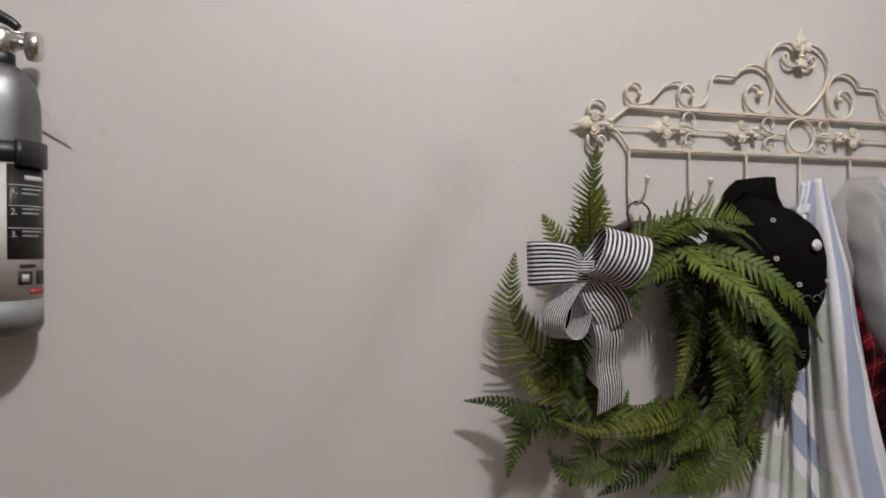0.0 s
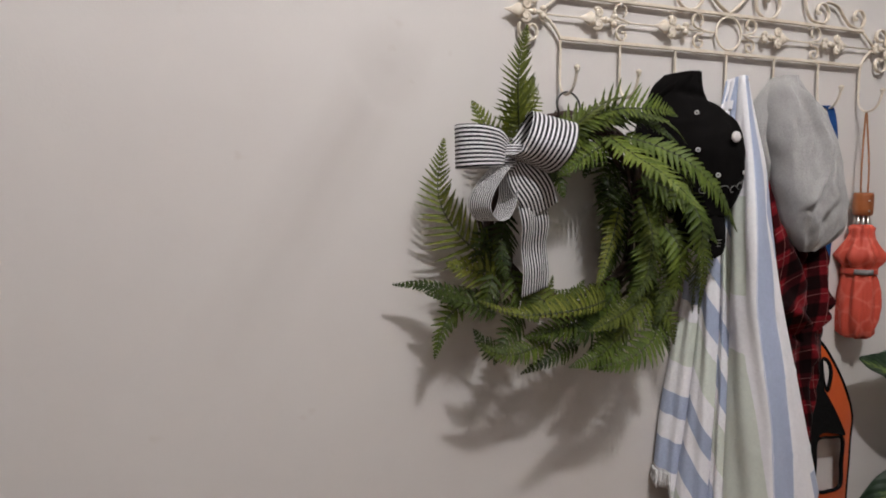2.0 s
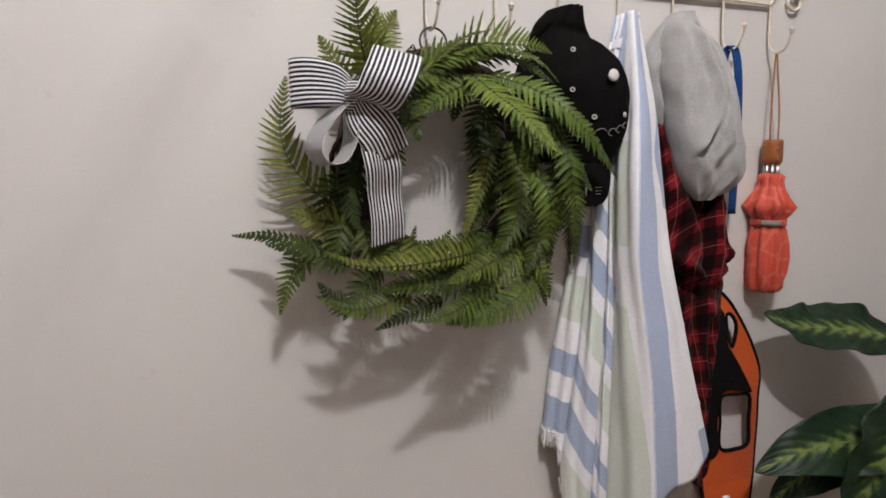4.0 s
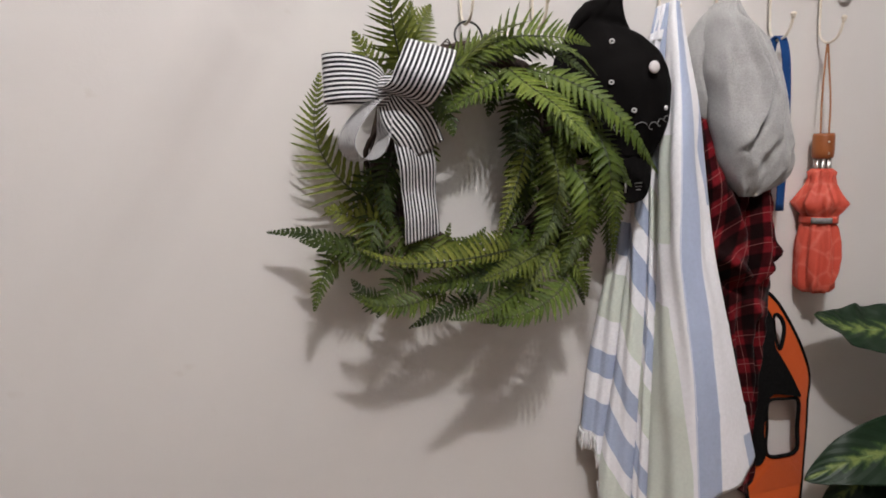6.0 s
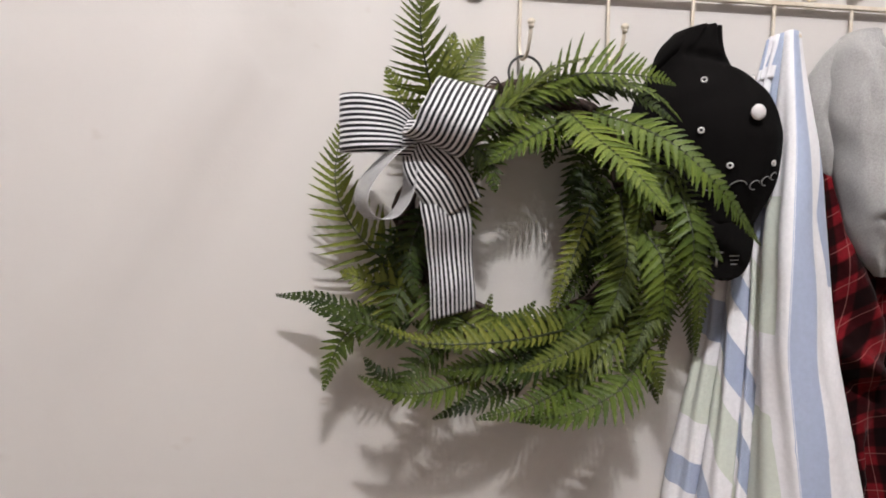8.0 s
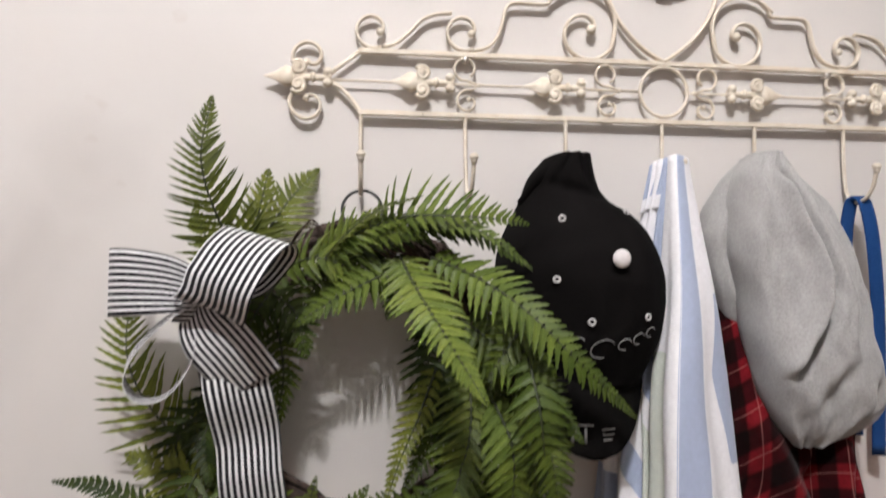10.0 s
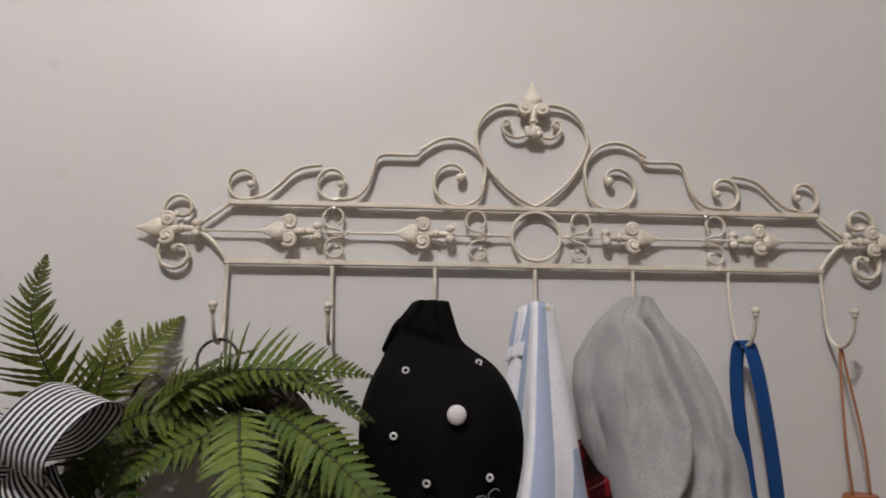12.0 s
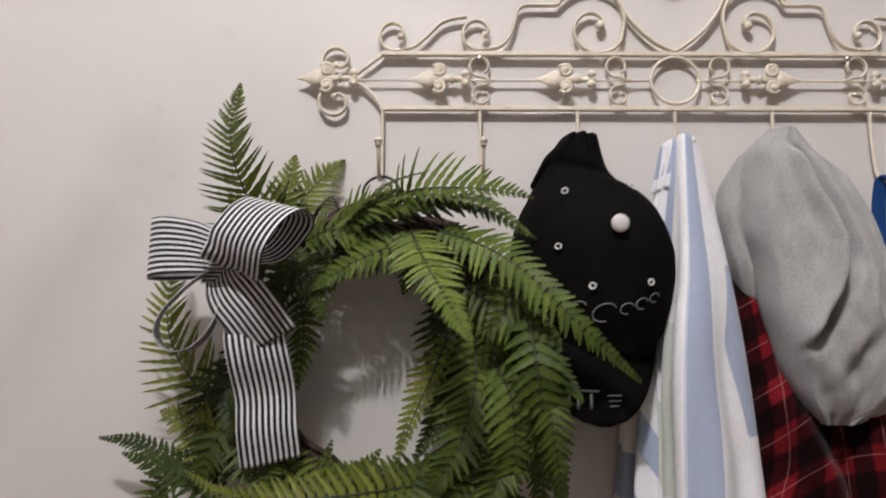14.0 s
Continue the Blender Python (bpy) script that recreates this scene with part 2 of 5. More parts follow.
BOARDS = speckled("floor_boards", (0.16, 0.095, 0.05), (0.27, 0.17, 0.10), 6, 0.45)
# kept dark to hold down the light bounced off walls out of view
PAINT_UNSEEN = speckled("unseen_wall_paint", (0.24, 0.225, 0.215), (0.29, 0.275, 0.265), 3, 0.8)
PAINT_PLAIN = speckled("ceiling_paint", (0.70, 0.68, 0.66), (0.75, 0.73, 0.71), 4, 0.8)


# ---- builders ----
def part(name, bm, material, parent=None, label="", smooth=True):
    me = bpy.data.meshes.new(name)
    bm.to_mesh(me)
    bm.free()
    me.materials.append(material)
    if smooth:
        me.polygons.foreach_set("use_smooth", [True] * len(me.polygons))
    ob = new(name, me)
    if parent is not None:
        ob.parent = parent
        ob.matrix_parent_inverse = parent.matrix_world.inverted() if parent.type != "EMPTY" else Matrix.Translation(-parent.location)
    if label:
        ob["label"] = label
    return ob


def thing(name, place, label, category, group=""):
    return tagged(spot(name, place), label, category, group)


def spot(name, place):
    ob = new(name)
    ob.location = place
    ob.empty_display_size = 0.03
    return ob


def V(*a):
    return Vector(a)


def spline(points, n=10):
    """Points of a smooth line through the given ones."""
    p = [Vector(q) for q in points]
    p = [2 * p[0] - p[1]] + p + [2 * p[-1] - p[-2]]
    out = []
    for i in range(1, len(p) - 2):
        for k in range(n):
            t = k / n
            out.append(0.5 * (2 * p[i] + (p[i + 1] - p[i - 1]) * t + (2 * p[i - 1] - 5 * p[i] + 4 * p[i + 1] - p[i + 2]) * t * t
                              + (3 * p[i] - p[i - 1] - 3 * p[i + 1] + p[i + 2]) * t ** 3))
    out.append(p[-2])
    return out


def tube(bm, pts, r, sides=8, closed=False, taper=None, squash=1.0):
    """A rod along pts; taper(s) scales its radius; squash flattens it in y."""
    rings, n = [], len(pts)
    side = None
    for i, p in enumerate(pts):
        a, b = pts[i - 1 if (i or closed) else 0], pts[(i + 1) % n if (closed or i < n - 1) else i]
        d = (b - a).normalized()
        if side is None:
            side = d.cross(V(0, 1, 0)) if abs(d.y) < 0.9 else d.cross(V(1, 0, 0))
        side = (side - d * side.dot(d)).normalized()
        up = d.cross(side)
        k = r * (taper(i / max(1, n - 1)) if taper else 1)
        ring = []
        for j in range(sides):
            ang = 2 * math.pi * j / sides
            o = side * math.cos(ang) * k + up * math.sin(ang) * k
            o.y *= squash
            ring.append(bm.verts.new(p + o))
        rings.append(ring)
    for i in range(n if closed else n - 1):
        a, b = rings[i], rings[(i + 1) % n]
        for j in range(sides):
            bm.faces.new((a[j], a[(j + 1) % sides], b[(j + 1) % sides], b[j]))
    if not closed:
        bm.faces.new(rings[0][::-1])
        bm.faces.new(rings[-1])


def ball(bm, c, r, scale=(1, 1, 1), turn=None, seg=12):
    m = Matrix.Translation(c) @ (turn or Matrix.Identity(4)) @ Matrix.Diagonal((*scale, 1))
    bmesh.ops.create_uvsphere(bm, u_segments=seg, v_segments=max(6, seg * 2 // 3), radius=r, matrix=m)


def box(bm, lo, hi, edge=0.0):
    c, s = (Vector(lo) + Vector(hi)) / 2, Vector(hi) - Vector(lo)
    r = bmesh.ops.create_cube(bm, size=1, matrix=Matrix.Translation(c) @ Matrix.Diagonal((*s, 1)))
    if edge:
        bmesh.ops.bevel(bm, geom=list({e for v in r["verts"] for e in v.link_edges}), offset=edge, segments=2, affect="EDGES")


def lathe(bm, c, profile, sides=32, fn=None):
    """A turned body about z at c, from (radius, height) pairs; fn(angle, i) scales the radius."""
    rings = []
    for i, (r, z) in enumerate(profile):
        ring = []
        for j in range(sides):
            a = 2 * math.pi * j / sides
            k = r * (fn(a, i) if fn else 1)
            ring.append(bm.verts.new(Vector(c) + V(k * math.cos(a), k * math.sin(a), z)))
        rings.append(ring)
    for a, b in zip(rings, rings[1:]):
        for j in range(sides):
            bm.faces.new((a[j], a[(j + 1) % sides], b[(j + 1) % sides], b[j]))
    bm.faces.new(rings[0][::-1])
    bm.faces.new(rings[-1])


def sheet(bm, nu, nv, f, uv=None, wrap=False):
    """A grid of points f(u, v); uv(u, v) gives its cloth coordinates."""
    layer = bm.loops.layers.uv.verify()
    cols = nu if wrap else nu + 1
    g = [[bm.verts.new(f(i / nu, j / nv)) for i in range(cols)] for j in range(nv + 1)]
    for j in range(nv):
        for i in range(nu):
            k = (i + 1) % cols
            face = bm.faces.new((g[j][i], g[j][k], g[j + 1][k], g[j + 1][i]))
            for loop, (a, b) in zip(face.loops, ((i, j), (i + 1, j), (i + 1, j + 1), (i, j + 1))):
                loop[layer].uv = uv(a / nu, b / nv) if uv else (a / nu, b / nv)


def thicken(ob, t, offset=0.0):
    s = ob.modifiers.new("thickness", "SOLIDIFY")
    s.thickness, s.offset = t, offset
    return ob


def ease(a, b, x):
    x = min(1, max(0, (x - a) / (b - a)))
    return x * x * (3 - 2 * x)


def steps(x, table):
    """Smooth value at x of a table of (x, values...)."""
    xs = [row[0] for row in table]
    h = 0.012 * (xs[-1] - xs[0])
    return [sum(float(np.interp(x + k * h, xs, [row[i] for row in table])) for k in (-2, -1, 0, 1, 2)) / 5 for i in range(1, len(table[0]))]


# ---- the room ----
def slab(name, lo, hi, material, label):
    bm = bmesh.new()
    box(bm, lo, hi)
    return tagged(part(name, bm, material, None, "", False), label, name.split("_")[0], "", "structure")


slab("wall_north", (-2.6, -0.013, 0), (2.0, 0.12, 3.15), WALL, "off-white painted wall with faint marks, smears and a painted-on soft shadow")
# three unseen walls added to close the room, darkened to weaken the fill light
slab("wall_south", (-2.6, -2.92, 0), (2.0, -2.8, 3.15), PAINT_UNSEEN, "plain added grey wall behind the viewer, darkened to limit bounced light")
slab("wall_west", (-2.72, -2.92, 0), (-2.6, 0.12, 3.15), PAINT_UNSEEN, "plain added grey side wall, unseen, darkened to limit bounced light")
slab("wall_east", (2.0, -2.92, 0), (2.12, 0.12, 3.15), PAINT_UNSEEN, "plain added grey side wall, unseen, darkened to limit bounced light")
slab("floor", (-2.72, -2.92, -0.1), (2.12, 0.12, 0.0), BOARDS, "plain brown wooden floor")
slab("ceiling", (-2.72, -2.92, 3.15), (2.12, 0.12, 3.25), PAINT_PLAIN, "plain white painted ceiling")


# ---- the hook rack ----
RY = -0.022
TOP, LOW, MID = 1.766, 1.697, 1.7325
PITCH = 0.118
BAR = 0.0028


def flat(points):
    return [V(x, RY, z) for x, z in points]


def curl(cx, cz, r0, r1, a0, a1, n=22):
    """A spiral about (cx, cz) from radius r0 at angle a0 to r1 at a1, in degrees."""
    out = []
    for i in range(n + 1):
        k = i / n
        a, r = radians(a0 + (a1 - a0) * k), r0 + (r1 - r0) * k ** 1.9
        out.append((cx + r * math.cos(a), cz + r * math.sin(a)))
    return out


def rack_part(name, rods, parent, balls=(), sides=8, label=""):
    flat_bar = "scroll" in name or "crest" in name or "heart" in name
    bm = bmesh.new()
    for pts, r in rods:
        tube(bm, pts, r * (0.86 if flat_bar else 1), sides, False, None, 1.9 if flat_bar else 1)
    for c, r in balls:
        ball(bm, c, r, (1, 1, 1), None, 10)
    return part(name, bm, IRON, parent, label)


def fleur(parent, m):
    """A cast leaf ornament, its point along local +x."""
    bm = bmesh.new()
    n, k = 14, 10
    rows = []
    for i in range(n + 1):
        s = i / n
        w = 0.0118 * (ease(-0.25, 0.25, s) * (1 - s) ** 1.15 + 0.12 * math.sin(math.pi * s)) * (1.15 - 0.2 * math.cos(s * 9))
        row = []
        for j in range(k):
            a = 2 * math.pi * j / k
            rr = w * (1 if i < n else 0.05)
            row.append(bm.verts.new(V(0.004 + 0.036 * s, -0.003 - rr * (0.42 + 0.15 * math.sin(9 * s + 3 * math.sin(a))) * math.cos(a) * (1 if math.cos(a) > 0 else 0.3), rr * math.sin(a))))
        rows.append(row)
    for a, b in zip(rows, rows[1:]):
        for j in range(k):
            bm.faces.new((a[j], a[(j + 1) % k], b[(j + 1) % k], b[j]))
    for sgn in (1, -1):
        # rolled side lobes
        pts = [V(x, -0.006 - 0.003 * i / 20, z) for i, (x, z) in enumerate(curl(0.002, sgn * 0.010, 0.0075, 0.0012, sgn * 30, sgn * (30 + 500), 20))]
        tube(bm, pts, 0.0030, 6, False, lambda s: 1 - 0.4 * s)
        ball(bm, V(0.002, -0.006, sgn * 0.010), 0.006, (1, 0.7, 1), None, 10)
        ball(bm, V(-0.030, -0.005, sgn * 0.006), 0.0052, (1.1, 1, 1), None, 8)
    tube(bm, [V(0.006, -0.003, 0), V(-0.012, -0.003, 0), V(-0.026, -0.003, 0), V(-0.034, -0.003, 0)], 0.005, 8, False, lambda s: 1.2 - 0.5 * math.sin(math.pi * s))
    ball(bm, V(-0.014, -0.004, 0), 0.006, (0.6, 1, 1), None, 8)
    for v in bm.verts:
        v.co = m @ v.co
    return part("leaf_ornament", bm, IRON, parent, "cast curled leaf ornament")


def build_rack():
    rack = thing("hook_rack", (0, RY, LOW), "cream wrought-iron hook rack with scrolls and heart on the wall", "hook rack")
    for name, z in (("top_rail", TOP), ("bottom_rail", LOW)):
        bm = bmesh.new()
        box(bm, (-0.357, RY - 0.0035, z - 0.0030), (0.357, RY + 0.0035, z + 0.0030), 0.0008)
        part(name, bm, IRON, rack, "", False)
    ring = [V(0.002 + 0.0295 * math.cos(a), RY - 0.001, MID + 0.0295 * math.sin(a)) for a in [2 * math.pi * i / 40 for i in range(40)]]
    bm = bmesh.new()
    tube(bm, ring, 0.0022, 8, True)
    part("centre_ring", bm, IRON, rack)
    for s in (-1, 1):
        rack_part("middle_rod", [([V(s * 0.028, RY, MID), V(s * 0.392, RY, MID)], 0.0015)], rack)

        def side(points):
            return [V(s * x, RY, z) for x, z in points]

        rack_part("end_brace", [(side([(0.354, TOP), (0.372, TOP - 0.014), (0.392, MID + 0.003)]), 0.0026)], rack)
        rack_part("end_brace", [([V(p.x, p.y, p.z) for p in spline(side([(0.354, LOW), (0.364, LOW + 0.014), (0.378, LOW + 0.028), (0.392, MID - 0.002)]), 4)], 0.0026)], rack)
        # outer C scrolls above and below the end ornament
        rack_part("end_scroll", [(side(curl(0.410, 1.7565, 0.0185, 0.006, -30, 280, 26)), 0.0026)], rack, [(V(s * 0.4125, RY - 0.001, 1.7505), 0.0042)])
        rack_part("end_scroll", [(side(curl(0.412, 1.7060, 0.0195, 0.006, 30, -290, 26)), 0.0026)], rack, [(V(s * 0.414, RY - 0.001, 1.7115), 0.0042)])
        fleur(rack, pose(s * 0.420, RY, MID + 0.001, 0, 0, 0) @ (Matrix.Identity(4) if s > 0 else Matrix.Diagonal((-1, 1, 1, 1))))
        # leaf ornaments on the rod point outwards
        for x in ((0.284, 0.131) if s < 0 else (0.274, 0.116)):
            fleur(rack, pose(s * x, RY, MID, 0, 0, 0) @ (Matrix.Identity(4) if s > 0 else Matrix.Diagonal((-1, 1, 1, 1))))
        # S scrolls between the rails
        for x in ((0.236, 0.0690) if s < 0 else (0.2235, 0.0560)):
            up = curl(x, 1.7500, 0.0130, 0.0095, -100, 235, 22)
            dn = curl(x - 0.003, 1.7135, 0.0130, 0.0060, 105, -215, 22)
            waist = (x - 0.016, MID)
            rack_part("small_scroll", [(side(up[::-1] + [waist] + dn), 0.0018)], rack, [(V(s * (x - 0.004), RY - 0.001, 1.7155), 0.0028), (V(s * waist[0], RY - 0.001, MID), 0.0026)])
        # crest: outer scroll, wave, second scroll, shoulder, large scroll
        a = curl(0.3400, 1.7900, 0.0205, 0.0085, -115, 205, 26)
        rack_part("crest_scroll", [(side(a), 0.0025)], rack, [(V(s * 0.3330, RY - 0.001, 1.788), 0.0045)])
        rack_part("crest_wave", [(spline(side([(0.330, 1.7715), (0.316, 1.7755), (0.300, 1.789), (0.285, 1.8045), (0.270, 1.811), (0.252, 1.8135)]), 6), 0.0024)], rack)
        b = curl(0.2370, 1.7925, 0.0215, 0.0090, -115, 205, 28)
        rack_part("crest_scroll", [(side(b), 0.0025)], rack, [(V(s * 0.2295, RY - 0.001, 1.7905), 0.0045)])
        rack_part("crest_shoulder", [(spline(side([(0.228, 1.7715), (0.211, 1.776), (0.199, 1.789), (0.193, 1.806), (0.189, 1.822), (0.180, 1.8285), (0.160, 1.829), (0.141, 1.8295), (0.136, 1.835)]), 6), 0.0025)], rack)
        out = 0.006 if s > 0 else 0.0
        arc = [(0.138 + out / 2, 1.834)] + curl(0.0985 + out, 1.810, 0.0425, 0.0405, 44, 185, 18)[1:]
        arc2 = curl(0.0925 + out, 1.8000, 0.0345, 0.0090, 178, 520, 34)
        rack_part("large_scroll", [(spline(side(arc + arc2[3:]), 2), 0.0026)], rack, [(V(s * (0.0880 + out), RY - 0.001, 1.8025), 0.0058)])
        # one lobe of the heart
        heart = [(0.002 * s, 1.7685), (0.020, 1.7805), (0.042, 1.800), (0.060, 1.8255), (0.0685, 1.852), (0.063, 1.877), (0.045, 1.894), (0.023, 1.898), (0.006, 1.890)]
        rack_part("heart_half", [(spline(side(heart), 6), 0.0028)], rack)
        # small scroll that hangs under the finial
        f = [(0.002, 1.8655), (0.010, 1.858), (0.022, 1.8555), (0.033, 1.861), (0.037, 1.871), (0.032, 1.878), (0.027, 1.874), (0.0285, 1.870)]
        rack_part("finial_scroll", [(spline(side(f), 5), 0.0022)], rack, [(V(s * 0.006, RY - 0.005, 1.8635), 0.0055)])
    fleur(rack, pose(0.001, RY - 0.001, 1.889, 0, -90, 0))
    for x in (-0.236, 0.214):
        bm = bmesh.new()
        ball(bm, V(x, RY - 0.001, 1.7605), 0.0042, (1, 0.7, 1))
        tube(bm, [V(x, RY, 1.7605), V(x, -0.010, 1.7605)], 0.0018)
        part("screw", bm, STEEL, rack, "bright steel screw head")
    for i in range(7):
        x = PITCH * (i - 3)
        lean = (0.0, 0.001, 0, 0, 0, 0.002, 0.001)[i]
        pts = spline([(x, RY, LOW), (x, RY, LOW - 0.035), (x + lean, RY, 1.630), (x + lean, RY - 0.004, 1.615), (x + lean, RY - 0.017, 1.6045),
                      (x + lean, RY - 0.034, 1.608), (x + lean, RY - 0.045, 1.622), (x + lean, RY - 0.050, 1.641)], 6)
        hook = rack_part("hook", [(pts, 0.0023)], rack)
        bm = bmesh.new()
        ball(bm, V(x + lean, RY - 0.050, 1.643), 0.0050, (1, 1, 0.85))
        tube(bm, [V(x + lean, RY - 0.050, 1.636), V(x + lean, RY - 0.050, 1.642)], 0.0034)
        part("knob", bm, IRON, hook)
    return rack


# ---- the wreath ----
def frond(parent, points, reach, facing=(0, -1, 0.25), seed=0, material=None, gap=0.0096, lift=0.12, up_reach=None, fat=0.64):
    """A fern frond along a smooth line; reach is the longest leaflet, lift folds the leaflets forward."""
    rnd = random.Random(seed)
    gap, reach, fat = 0.80 * gap, 1.12 * reach, 0.90 * fat
    up_reach = None if up_reach is None else 1.12 * up_reach
    line = spline(points, 24)
    total = sum((b - a).length for a, b in zip(line, line[1:]))
    bm = bmesh.new()
    layer = bm.loops.layers.uv.verify()
    count = max(9, int(total / gap))
    want, run, k = [(1 - (1 - (i + 0.5) / count) ** 1.25) * total for i in range(count)], 0.0, 0
    face_dir = Vector(facing).normalized()
    lay = {}
    for a, b in zip(line, line[1:]):
        step = (b - a).length
        while k < count and want[k] <= run + step:
            s = want[k] / total
            p = a.lerp(b, (want[k] - run) / step)
            d = (b - a).normalized()
            nrm = (face_dir - d * face_dir.dot(d)).normalized()
            side = d.cross(nrm)
            form = 1.12 * (0.50 + 0.50 * ease(0, 0.24, s)) * (1 - s ** 1.35) ** 0.95 + 0.02
            for sg in (1, -1):
                most = reach if (sg > 0 or up_reach is None) else up_reach
                ln = most * form * rnd.uniform(0.92, 1.08)
                ang = radians(65 - 22 * s + rnd.uniform(-5, 5))
                way = (side * sg * math.sin(ang) + d * math.cos(ang) + nrm * (lift + rnd.uniform(-0.10, 0.10))).normalized()
                cross = way.cross(nrm).normalized() * sg
                wid = gap * (fat - 0.36 * fat * s) * rnd.uniform(0.9, 1.1)
                seg = 9
                droop = rnd.uniform(0.05, 0.22)
                mids, lefts, rights = [], [], []
                for j in range(seg + 1):
                    q = j / seg
                    c = p + way * ln * q + d * (0.05 * ln * q * q) - nrm * (droop * ln * q * q)
                    prof = 1.12 * (0.72 + 0.28 * ease(0, 0.16, q)) * (1 - q) ** 0.72 if j < seg else 0.0
                    tooth = 1.16 if j % 2 else 0.82
                    mids.append(bm.verts.new(c))
                    if j < seg:
                        lefts.append(bm.verts.new(c + cross * wid * prof * tooth + way * wid * 0.35 + nrm * wid * 0.22))
                        rights.append(bm.verts.new(c - cross * wid * prof * tooth + way * wid * 0.35 + nrm * wid * 0.22))
                for edge, e in ((lefts, 1.0), (rights, -1.0)):
                    for j in range(seg):
                        vs = [mids[j], mids[j + 1]] + ([edge[j + 1]] if j < seg - 1 else []) + [edge[j]]
                        us = [(0, j), (0, j + 1)] + ([(e, j + 1)] if j < seg - 1 else []) + [(e, j)]
                        if e < 0:
                            vs, us = vs[::-1], us[::-1]
                        f = bm.faces.new(vs)
                        for loop, uvv in zip(f.loops, us):
                            loop[layer].uv = uvv
            k += 1
        run += step
    leaf = part("frond", bm, material or FERN, parent)
    bm = bmesh.new()
    tube(bm, line[::3] + [line[-1]], 0.0015, 5, False, lambda s: 1.15 - 0.85 * s)
    part("stalk", bm, STEM, leaf, "dark thin stalk")
    return leaf


def ribbon(name, parent, path, across, width, waves=0.0, label=""):
    """A ribbon along path; across(s) is its width direction."""
    line = spline(path, 10)
    total = sum((b - a).length for a, b in zip(line, line[1:]))
    bm = bmesh.new()
    n = len(line) - 1

    def f(u, v):
        i = min(n, int(round(v * n)))
        d = (line[min(n, i + 1)] - line[max(0, i - 1)]).normalized()
        w, ac = (width(v) if callable(width) else width), Vector(across(v))
        ac = (ac - d * ac.dot(d)).normalized()
        nn = ac.cross(d)
        return line[i] + ac * (u - 0.5) * w + nn * waves * math.sin(7 * v + 9 * u) * (1.2 - v)

    sheet(bm, 12, n, f, lambda u, v: (u, v * total / 0.064))
    ob = part(name, bm, RIBBON, parent, label)
    thicken(ob, 0.0005)
    return ob


def build_wreath():
    C = V(-0.348, -0.058, 1.405)
    wreath = thing("fern_wreath", (-0.352, -0.058, 1.24), "green artificial fern wreath with striped bow on a hook", "wreath")
    # twisted vine base
    rnd = random.Random(4)
    for i in range(9):
        bm = bmesh.new()
        ph, ph2, R = rnd.uniform(0, 6.28), rnd.uniform(0, 6.28), 0.143 + rnd.uniform(-0.012, 0.012)
        tw = rnd.choice((3, 4, 5))
        pts = []
        for k in range(72):
            a = 2 * math.pi * k / 72
            rr = R + 0.013 * math.cos(tw * a + ph) + 0.003 * math.sin(11 * a + ph2)
            pts.append(C + V(rr * math.cos(a), 0.014 * math.sin(tw * a + ph), rr * math.sin(a) * 1.02))
        tube(bm, pts, rnd.uniform(0.0034, 0.0055), 6, True)
        part("vine", bm, VINE, wreath, "brown twisted grapevine" if i == 0 else "")
    bm = bmesh.new()
    for i in range(3):
        tube(bm, spline([(-0.425, -0.085, 1.545), (-0.414 + 0.004 * i, -0.095, 1.562 + 0.004 * i), (-0.398, -0.09, 1.564 + 0.003 * i), (-0.392 + 0.005 * i, -0.08, 1.548)], 6), 0.0009, 5)
    part("vine_tendril", bm, VINE, wreath)
    bm = bmesh.new()
    tube(bm, [V(-0.352 + 0.0215 * math.cos(a), -0.046 + 0.004 * math.sin(a), 1.5865 + 0.0215 * math.sin(a)) for a in [6.2832 * i / 28 for i in range(28)]], 0.0017, 7, True)
    part("hanging_ring", bm, WIRE, wreath, "dark wire hanging ring")

    F = lambda *a, **k: frond(wreath, *a, **k)
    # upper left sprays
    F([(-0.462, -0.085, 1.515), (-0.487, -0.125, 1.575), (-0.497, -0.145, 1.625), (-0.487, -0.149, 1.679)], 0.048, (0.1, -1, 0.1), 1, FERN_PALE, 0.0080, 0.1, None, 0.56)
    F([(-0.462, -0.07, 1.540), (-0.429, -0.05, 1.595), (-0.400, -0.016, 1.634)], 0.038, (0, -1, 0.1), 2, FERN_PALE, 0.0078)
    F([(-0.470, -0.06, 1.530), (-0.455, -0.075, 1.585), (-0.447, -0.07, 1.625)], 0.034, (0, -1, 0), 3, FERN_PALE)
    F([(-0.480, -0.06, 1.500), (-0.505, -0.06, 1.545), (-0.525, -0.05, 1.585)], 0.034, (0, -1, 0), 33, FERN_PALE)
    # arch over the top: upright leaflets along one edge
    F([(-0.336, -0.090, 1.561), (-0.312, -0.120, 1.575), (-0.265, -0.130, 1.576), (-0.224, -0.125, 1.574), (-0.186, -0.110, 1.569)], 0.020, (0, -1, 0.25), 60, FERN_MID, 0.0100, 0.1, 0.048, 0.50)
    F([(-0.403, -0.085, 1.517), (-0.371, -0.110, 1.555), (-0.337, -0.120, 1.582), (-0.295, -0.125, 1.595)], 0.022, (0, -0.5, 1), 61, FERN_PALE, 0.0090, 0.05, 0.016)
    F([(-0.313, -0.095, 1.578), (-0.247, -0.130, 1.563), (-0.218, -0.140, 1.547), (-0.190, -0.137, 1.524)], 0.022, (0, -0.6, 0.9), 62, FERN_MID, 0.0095)
